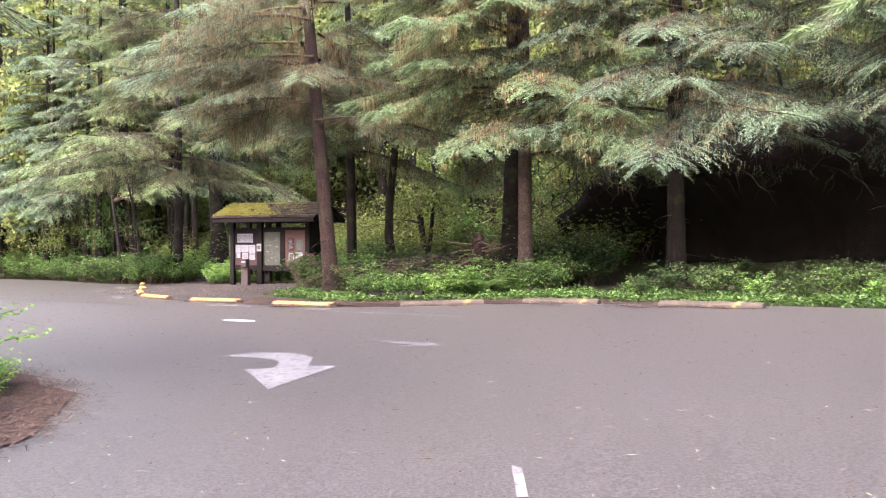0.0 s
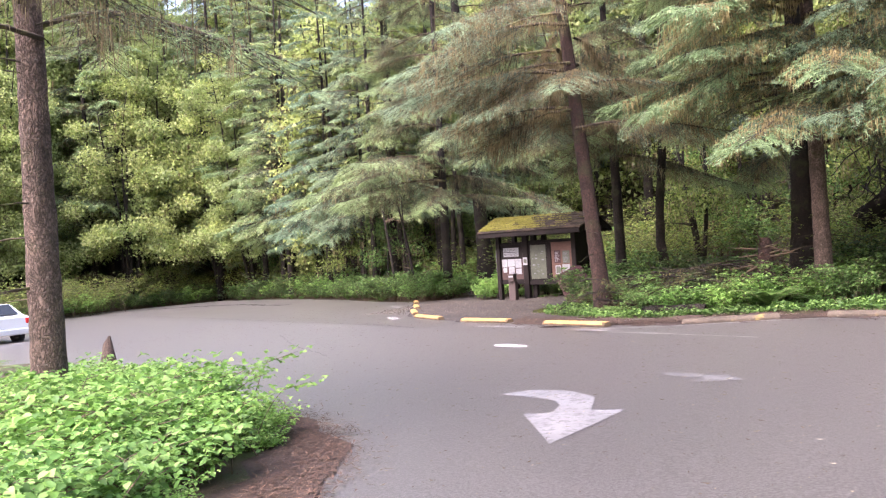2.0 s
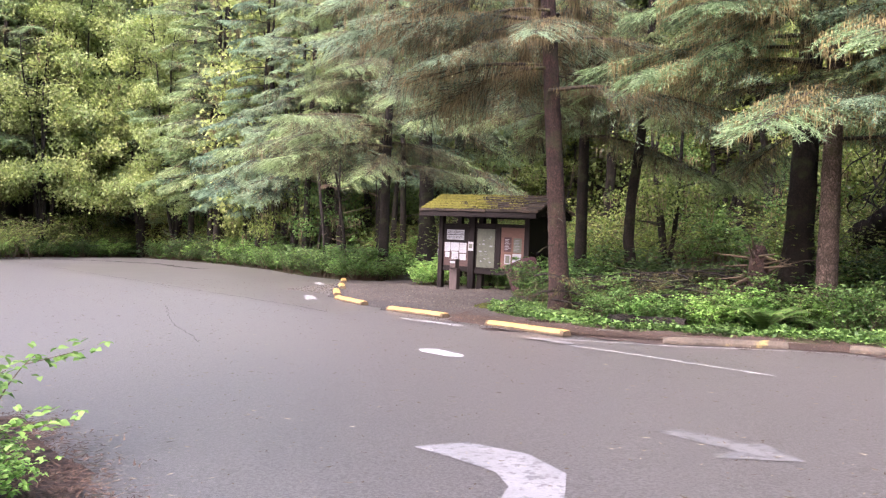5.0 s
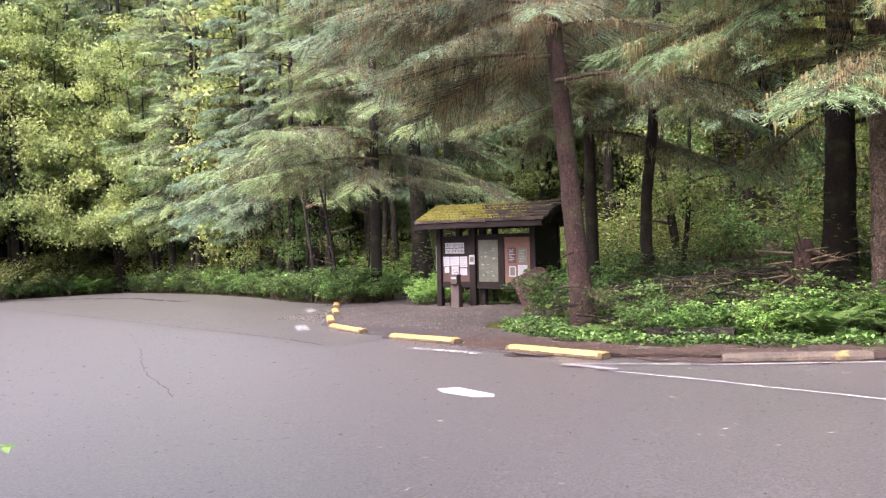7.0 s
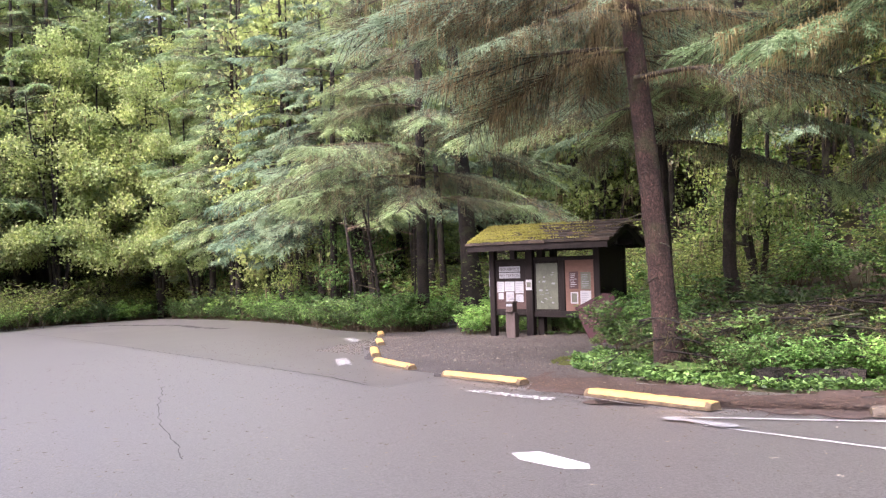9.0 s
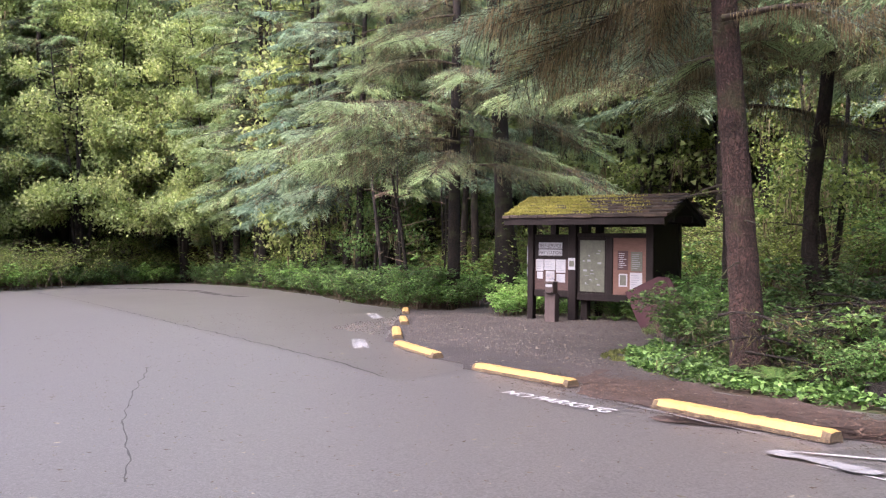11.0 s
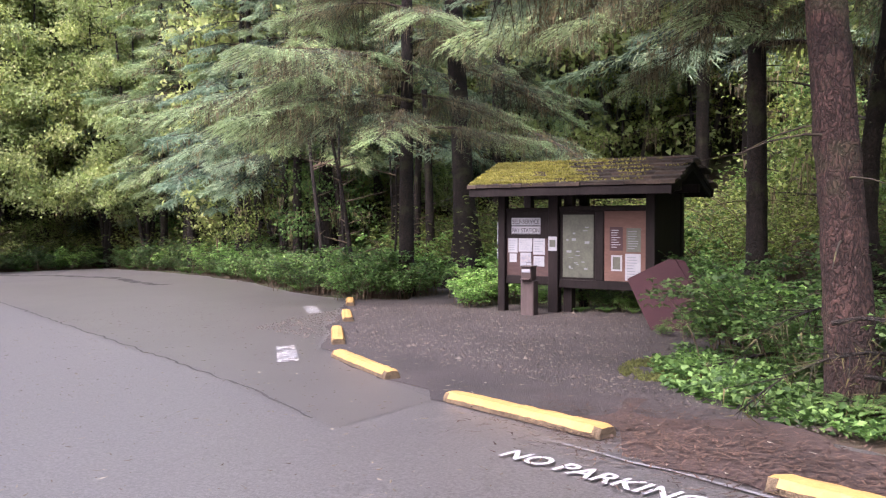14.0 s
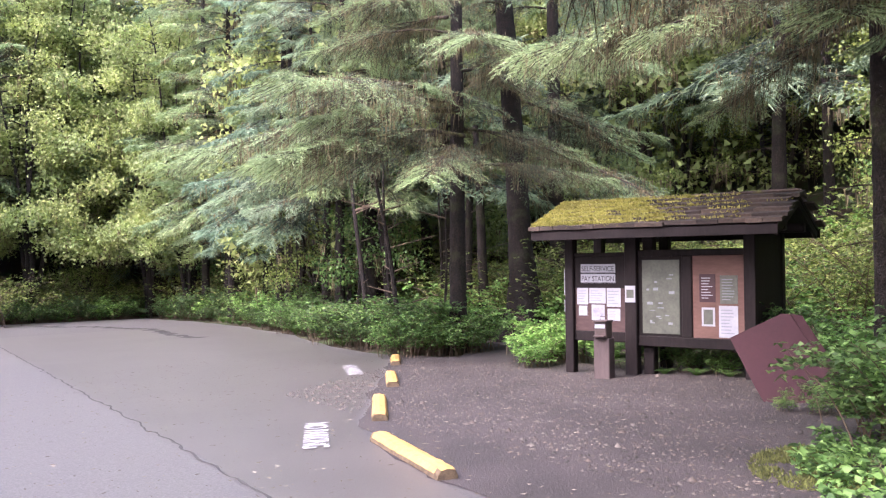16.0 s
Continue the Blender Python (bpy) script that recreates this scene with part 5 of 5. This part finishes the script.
along(bank, 1.2, 4.0, 0.4, [deep, fern, fern, deep], 28, 0.45, 0.8, ((5.2, -7.9, 0.5),))
along([(11.5, -11), (13.5, -12.6), (22, -19), (34, -28)], 0.2, 1.6, 0.5, [lime, salmon, fern, deep], 29, 0.35, 0.65)
along([(11.5, -11), (13.5, -12.6), (22, -19), (34, -28)], 1.6, 5, 0.8, [deep, deep, fern], 30, 0.4, 0.7)

along([(10.4, -4.6), (11.2, -5.2), (12.2, -6.2)], -0.4, 0.6, 0.3, [deep, fern, salmon], 67, 0.8, 1.3)
copy_thing(fern, placed(None, 8.9, -9.6, 1.35, 2.0))
along([(5.8, -4.0), (8, -4.6), (11.5, -6.5)], 0, 4, 0.35, [deep, fern, salmon, deep], 36, 0.7, 1.2, ((9.7, -4.9, 0.7), (4.6, -1.6, 0.6)))
for x, y, s in ((-4.3, 2.6, 0.7), (-3.9, 2.6, 0.75), (-3.5, 2.8, 0.8), (-3.15, 3.0, 0.75), (-4.0, 3.3, 0.9), (-3.4, 3.5, 0.85), (-2.75, 3.4, 0.6), (-4.7, 3.4, 0.9)):
    copy_thing(salmon if s < 0.85 else lime, placed(None, x, y, s, x * 7))
for x, y, s, k in ((0.5, 0.95, 0.45, lime), (1.5, 0.7, 0.5, salmon), (2.1, 0.5, 0.45, lime), (2.7, 0.1, 0.5, salmon), (1.0, 1.1, 0.5, salmon), (-0.75, 0.7, 0.6, lime), (-0.6, 1.2, 0.75, lime), (-0.95, 1.5, 0.8, lime), (-0.3, 1.7, 0.9, lime), (3.6, -0.4, 0.9, salmon), (4.1, -1.6, 1.0, lime), (4.5, -2.6, 0.9, salmon), (4.7, -3.3, 0.8, fern), (4.6, -5.0, 0.9, lime)):
    copy_thing(k, placed(None, x, y, s, x * 5))

for x, y, s, k in ((1.6, -0.1, 0.34, fern), (2.1, -0.25, 0.36, fern), (2.6, -0.4, 0.32, fern), (1.9, 0.1, 0.4, salmon), (2.5, -0.1, 0.4, lime), (3.3, -3.55, 0.22, salmon), (3.65, -3.75, 0.28, salmon), (3.95, -3.6, 0.34, lime), (4.2, -3.9, 0.45, salmon), (4.1, -5.1, 0.75, salmon), (4.35, -5.6, 0.9, salmon), (4.6, -4.7, 0.8, lime), (10.6, -3.5, 1.2, brush), (11.1, -4.2, 1.3, brush), (11.7, -4.6, 1.2, brush), (11.2, -5.0, 1.1, deep)):
    copy_thing(k, placed(None, x, y, s, x * 3))
# the planted island beside the start
big = shrub("salmonberry_shrub", R, 1.1, 2700, LIME, 0.074, "lush bright green salmonberry shrub in the island", "shrub", "island shrubs", True, 20)
big.matrix_basis = placed(None, 4.7, -22.9, 0.85, 0)
g = random.Random(3)
for x, y, s in ((5.1, -23.9, 1.0), (4.3, -21.9, 0.85), (4.9, -25.2, 1.15), (3.6, -21.1, 1.05), (4.0, -23.2, 1.25), (2.7, -20.4, 1.0), (3.0, -22.2, 1.2), (1.6, -19.7, 0.9), (4.2, -26.4, 1.15), (3.2, -24.6, 1.2), (1.8, -21.4, 1.1), (0.4, -18.9, 0.8), (4.4, -21.2, 0.5), (5.45, -24.6, 0.42), (5.4, -23.9, 0.42), (4.75, -21.6, 0.3), (5.3, -25.3, 0.45), (3.9, -20.7, 0.42), (5.0, -24.6, 1.0), (-0.8, -18.2, 0.7), (0.4, -20.4, 1.0), (-1.8, -17.4, 0.6), (1.8, -23.5, 1.1)):
    copy_thing(big, placed(None, x, y, s, g.random() * 6.28))
reach_out = math.atan2(-3.2, 5.9)
spruce(1.4, -20.85, 0.36, 17, 4.6, 2.6, R, (0, 0), 20, SPRUCE, BARK_PALE, "reddish-brown spruce trunk in the planted island", 0.9, None, 0.05, 1.3, fine=12, blade=0.5,
       extra=((5.7, reach_out, 6.7, 3), (4.7, reach_out + 0.5, 3.4, 2), (4.5, reach_out - 0.9, 3.2, 2), (5.3, reach_out + 0.15, 4.6, 2), (5.2, reach_out - 0.5, 4.0, 0)))
for x, y, s in ((-4.2, -15.9, 0.9), (-6.3, -15.4, 1.0), (-3.2, -16.6, 0.8), (-2.6, -17.4, 0.9)):
    copy_thing(fern, placed(None, x, y, s, g.random() * 6.28))


def build_stump(x, y):
    t = empty("stump", x, y, None, 0, label="short broken rotten stump in the island", category="stump")
    line = np.array([(0, 0, -0.2), (0, 0, 0.1), (0.02, 0, 0.3), (0.02, 0.02, 0.55), (0.06, 0.02, 0.72)])
    part("trunk", tube(line, [0.17, 0.14, 0.12, 0.09, 0.02], 12, 0.12, R), BARK_PALE, t)


build_stump(-2.9, -15.4)


def build_log(x, y, rz, length, r):
    t = empty("rotten_log", x, y, None, rz, label="dark reddish rotten log lying in the greenery", category="log")
    s = np.linspace(-0.5, 0.5, 9)
    part("wood", tube(np.stack([s * length, 0.06 * np.sin(s * 5), 0 * s + r * 0.75], 1), r * (1 - 0.3 * np.abs(s)), 12, 0.12, R), BARK, t)


build_log(7.0, -9.6, -4, 1.3, 0.13)


def fallen_giant():
    """A huge dark fallen trunk with roots, its overhang added to make the shade under the trees."""
    t = empty("fallen_trunk", 0, 0, 0, 0, label="huge dark fallen trunk with roots, its overhang added for the shade under the trees", category="fallen tree")
    g = np.random.default_rng(77)
    # undercut front, so that the hollow below it goes dark
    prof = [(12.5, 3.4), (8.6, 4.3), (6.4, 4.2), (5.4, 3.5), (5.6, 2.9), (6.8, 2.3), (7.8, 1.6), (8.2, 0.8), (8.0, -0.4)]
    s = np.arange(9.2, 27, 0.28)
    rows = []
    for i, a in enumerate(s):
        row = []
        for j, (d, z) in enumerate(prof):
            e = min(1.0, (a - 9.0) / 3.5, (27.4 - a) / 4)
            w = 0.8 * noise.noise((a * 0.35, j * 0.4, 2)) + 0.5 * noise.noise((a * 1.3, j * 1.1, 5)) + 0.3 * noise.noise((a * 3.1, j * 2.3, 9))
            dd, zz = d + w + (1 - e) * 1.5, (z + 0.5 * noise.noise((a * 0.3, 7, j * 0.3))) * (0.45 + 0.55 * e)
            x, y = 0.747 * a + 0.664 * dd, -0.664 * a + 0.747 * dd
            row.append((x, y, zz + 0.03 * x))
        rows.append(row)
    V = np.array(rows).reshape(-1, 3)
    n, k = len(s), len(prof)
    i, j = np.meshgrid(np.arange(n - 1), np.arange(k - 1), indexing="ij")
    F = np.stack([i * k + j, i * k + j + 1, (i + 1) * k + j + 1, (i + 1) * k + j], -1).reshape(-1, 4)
    part("wood", (V, F), HOLLOW_SHADE, t, smooth=True)
    W = []
    for i in range(150):
        a, dd, z = g.uniform(9.6, 26), g.uniform(5.2, 6.0), g.uniform(2.6, 3.8)
        p = np.array([0.747 * a + 0.664 * dd, -0.664 * a + 0.747 * dd, z + 0.03 * a])
        q = np.linspace(0, 1, 5)[:, None]
        way = np.array([g.normal(0, 0.5), g.normal(-0.3, 0.4), -0.6])
        W.append(tube(p + way * q * g.uniform(0.5, 1.6) + g.normal(0, 0.06, (5, 3)), np.linspace(g.uniform(0.015, 0.05), 0.006, 5), 4))
    tagged(part("root", joined(W), BARK, t), kind="stuff")


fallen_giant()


def build_snag(x, y):
    """A broken stump, splintered at the top."""
    t = empty("broken_snag", x, y, None, 0, label="reddish broken stump with splintered top", category="stump")
    z = np.array([-0.2, 0.1, 0.4, 0.8, 1.2, 1.45])
    part("trunk", tube(np.stack([0.05 * z, 0.02 * z, z], 1), [0.3, 0.25, 0.2, 0.18, 0.17, 0.1], 12, 0.1, R), BARK_RED, t)
    S = []
    for i in range(26):
        a = R.random() * 6.28
        p = np.array([0.15 * math.cos(a), 0.15 * math.sin(a), R.uniform(0.7, 1.4)])
        q = np.linspace(0, R.uniform(0.25, 0.9), 3)[:, None]
        S.append(tube(p + q * [math.cos(a), math.sin(a), R.uniform(-0.5, 0.9)], [0.025, 0.016, 0.003], 4))
    tagged(part("splinter", joined(S), TWIG, t), kind="stuff")


build_snag(8.8, -7.4)


def brush_pile(x, y):
    """Fallen spruce limbs, brown and bare, heaped under the trees."""
    t = empty("brush_pile", x, y, None, 0, label="tangled heap of fallen brown spruce branches", category="dead branches")
    W = []
    for i in range(26):
        a, L = R.uniform(-0.5, 0.5) + (math.pi if i % 2 else 0), R.uniform(0.8, 1.7)
        k = np.linspace(0, 1, 6)
        o = np.array([R.normal(0, 0.7), R.normal(0, 0.5), R.uniform(0.05, 0.9)])
        q = o + np.stack([np.cos(a) * L * k, np.sin(a) * L * k, 0.35 * L * k * (1 - k) * R.uniform(0, 2) - 0.25 * k], 1)
        q[:, 2] = np.maximum(q[:, 2], 0.02)
        W.append(tube(q, 0.016 * (1 - k) + 0.004, 4))
        for j in range(16):
            f, b = R.uniform(0.2, 1), a + R.choice([-1, 1]) * R.uniform(0.5, 1.1)
            p = np.array([np.interp(f, k, q[:, c]) for c in range(3)])
            e = p + np.linspace(0, R.uniform(0.15, 0.6), 3)[:, None] * [math.cos(b), math.sin(b), R.uniform(-0.5, 0.1)]
            W.append(tube(e, [0.006, 0.005, 0.003], 3))
    tagged(part("branch", joined(W), BARK, t), kind="stuff")
    P = np.concatenate([w[0] for w in W])
    P = P[R.integers(len(P), size=2600)]
    way = unit(R.standard_normal(P.shape) * 0.6 + [0, 0, -0.5])
    tagged(part("needles", blades(P, way, unit(np.cross(way, R.standard_normal(P.shape))), R.uniform(0.05, 0.2, len(P)), R.uniform(0.008, 0.02, len(P))), PILE, t, "olive-brown dead needles"), kind="stuff")


for x, y in ((7.3, -7.7), (8.3, -7.0), (6.7, -6.8), (7.6, -6.2), (7.0, -8.3)):
    brush_pile(x, y)


# low leaves that cover the verge
def verge_cover():
    g = np.random.default_rng(8)
    pts = []
    for (ax, ay), (bx, by) in zip([(3.6, -5.2), (3.4, -6.6), (3.9, -8.0), (5.0, -9.2), (6.6, -10.1), (9.4, -10.5), (10.9, -11.2), (12.4, -12.4), (14.3, -13.9), (20, -18.3)], [(3.4, -6.6), (3.9, -8.0), (5.0, -9.2), (6.6, -10.1), (9.4, -10.5), (10.9, -11.2), (12.4, -12.4), (14.3, -13.9), (20, -18.3), (30, -26)]):
        L = math.hypot(bx - ax, by - ay)
        n = int(1100 * L)
        u, d = g.random(n), g.random(n) ** 1.3 * 2.0
        nx, ny = -(by - ay) / L, (bx - ax) / L
        if nx * 0.664 + ny * 0.747 < 0:
            nx, ny = -nx, -ny
        e = np.array([0.18 * noise.noise((k * L * 2, ax, 0)) for k in u])
        pts.append(np.stack([ax + (bx - ax) * u + nx * (d + e), ay + (by - ay) * u + ny * (d + e)], 1))
    P = np.concatenate(pts)
    h = g.random(len(P)) * 0.2 + 0.02
    P = np.c_[P, ground_z(P) + h * np.array([0.6 + 0.8 * noise.noise((x * 2, y * 2, 5)) for x, y in P])]
    a = g.random(len(P)) * 6.28
    w = unit(np.stack([np.cos(a), np.sin(a), g.normal(0.1, 0.35, len(P))], 1))
    sd = unit(np.cross(w, g.standard_normal(P.shape) * 0.4 + [0, 0, 1]))
    ob = part("ground_cover", leaves(P, w, sd, g.uniform(0.05, 0.11, len(P)), g.uniform(0.04, 0.075, len(P))), SHRUB)
    tagged(ob, "low bright green leafy ground cover on the verge", "ground cover", kind="stuff")


verge_cover()


def moss_patch(cx, cy, rx, ry):
    g = np.random.default_rng(71)
    a, q = g.random(9000) * 6.28, g.random(9000) ** 0.6
    P = np.stack([cx + rx * q * np.cos(a), cy + ry * q * np.sin(a)], 1)
    P = P[np.array([noise.noise((x * 4, y * 4, 1)) for x, y in P]) > g.normal(0.05, 0.25, len(P))]
    P = np.c_[P, SLOPE * P[:, 0] + 0.03]
    d = unit(g.standard_normal(P.shape) * 0.7 + [0, 0, 1])
    tagged(part("moss_patch", blades(P, d, unit(np.cross(d, g.standard_normal(P.shape))), g.uniform(0.02, 0.06, len(P)), g.uniform(0.01, 0.03, len(P))), VERGEMOSS), "low yellow-green moss at the tip of the verge", "moss", kind="stuff")


moss_patch(3.55, -6.35, 0.5, 0.8)


# ---- parked car, far along the lot ----
def build_car():
    t = empty("car", -18.3, -5.6, None, 172, label="white parked car with red tail lights", category="car")
    bm = bmesh.new()
    prof = [(-2.1, 0.35), (-2.2, 0.6), (-2.15, 0.95), (-1.75, 1.02), (-1.2, 1.42), (0.3, 1.46), (1.0, 1.0), (2.0, 0.85), (2.15, 0.55), (2.1, 0.3)]
    rows = []
    for y, k in ((-0.85, 0.93), (-0.8, 1.0), (0.8, 1.0), (0.85, 0.93)):
        rows.append([bm.verts.new((x * (0.99 if k < 1 else 1), y * (1 if z < 1.05 else 0.82), z * (k if z > 0.7 else 1))) for x, z in prof])
    for a, b in zip(rows, rows[1:]):
        for i in range(len(prof)):
            j = (i + 1) % len(prof)
            bm.faces.new((a[i], a[j], b[j], b[i]))
    bm.faces.new(rows[0])
    bm.faces.new(rows[-1][::-1])
    bmesh.ops.recalc_face_normals(bm, faces=bm.faces)
    b = part("body", bm, CARWHITE, t, smooth=False)
    bm = bmesh.new()
    f = [bm.verts.new(c) for c in ((-1.74, -0.6, 1.06), (-1.74, 0.6, 1.06), (-1.25, 0.58, 1.41), (-1.25, -0.58, 1.41))]
    bm.faces.new(f)
    bmesh.ops.translate(bm, verts=bm.verts, vec=(-0.02, 0, 0.01))
    part("rear_window", bm, GLASSDARK, b)
    for y in (-0.72, 0.72):
        part("tail_light", boxed(-2.21, -2.05, y - 0.13, y + 0.13, 0.72, 0.92, bev=0.03), LAMPRED, t)
    part("bumper", boxed(-2.26, -2.1, -0.85, 0.85, 0.35, 0.58, bev=0.04), CARWHITE, t)
    for x in (-1.3, 1.35):
        for y in (-0.82, 0.82):
            bm = bmesh.new()
            bmesh.ops.create_cone(bm, cap_ends=True, segments=24, radius1=0.32, radius2=0.32, depth=0.2)
            bmesh.ops.rotate(bm, verts=bm.verts, matrix=Matrix.Rotation(radians(90), 3, "X"))
            bmesh.ops.translate(bm, verts=bm.verts, vec=(x, y, 0.33))
            w = part("wheel", bm, RUBBER, t)
            bm = bmesh.new()
            bmesh.ops.create_cone(bm, cap_ends=True, segments=20, radius1=0.19, radius2=0.17, depth=0.03)
            bmesh.ops.rotate(bm, verts=bm.verts, matrix=Matrix.Rotation(radians(90), 3, "X"))
            bmesh.ops.translate(bm, verts=bm.verts, vec=(x, y + 0.11 * (1 if y > 0 else -1), 0.33))
            part("rim", bm, METAL, w)


build_car()
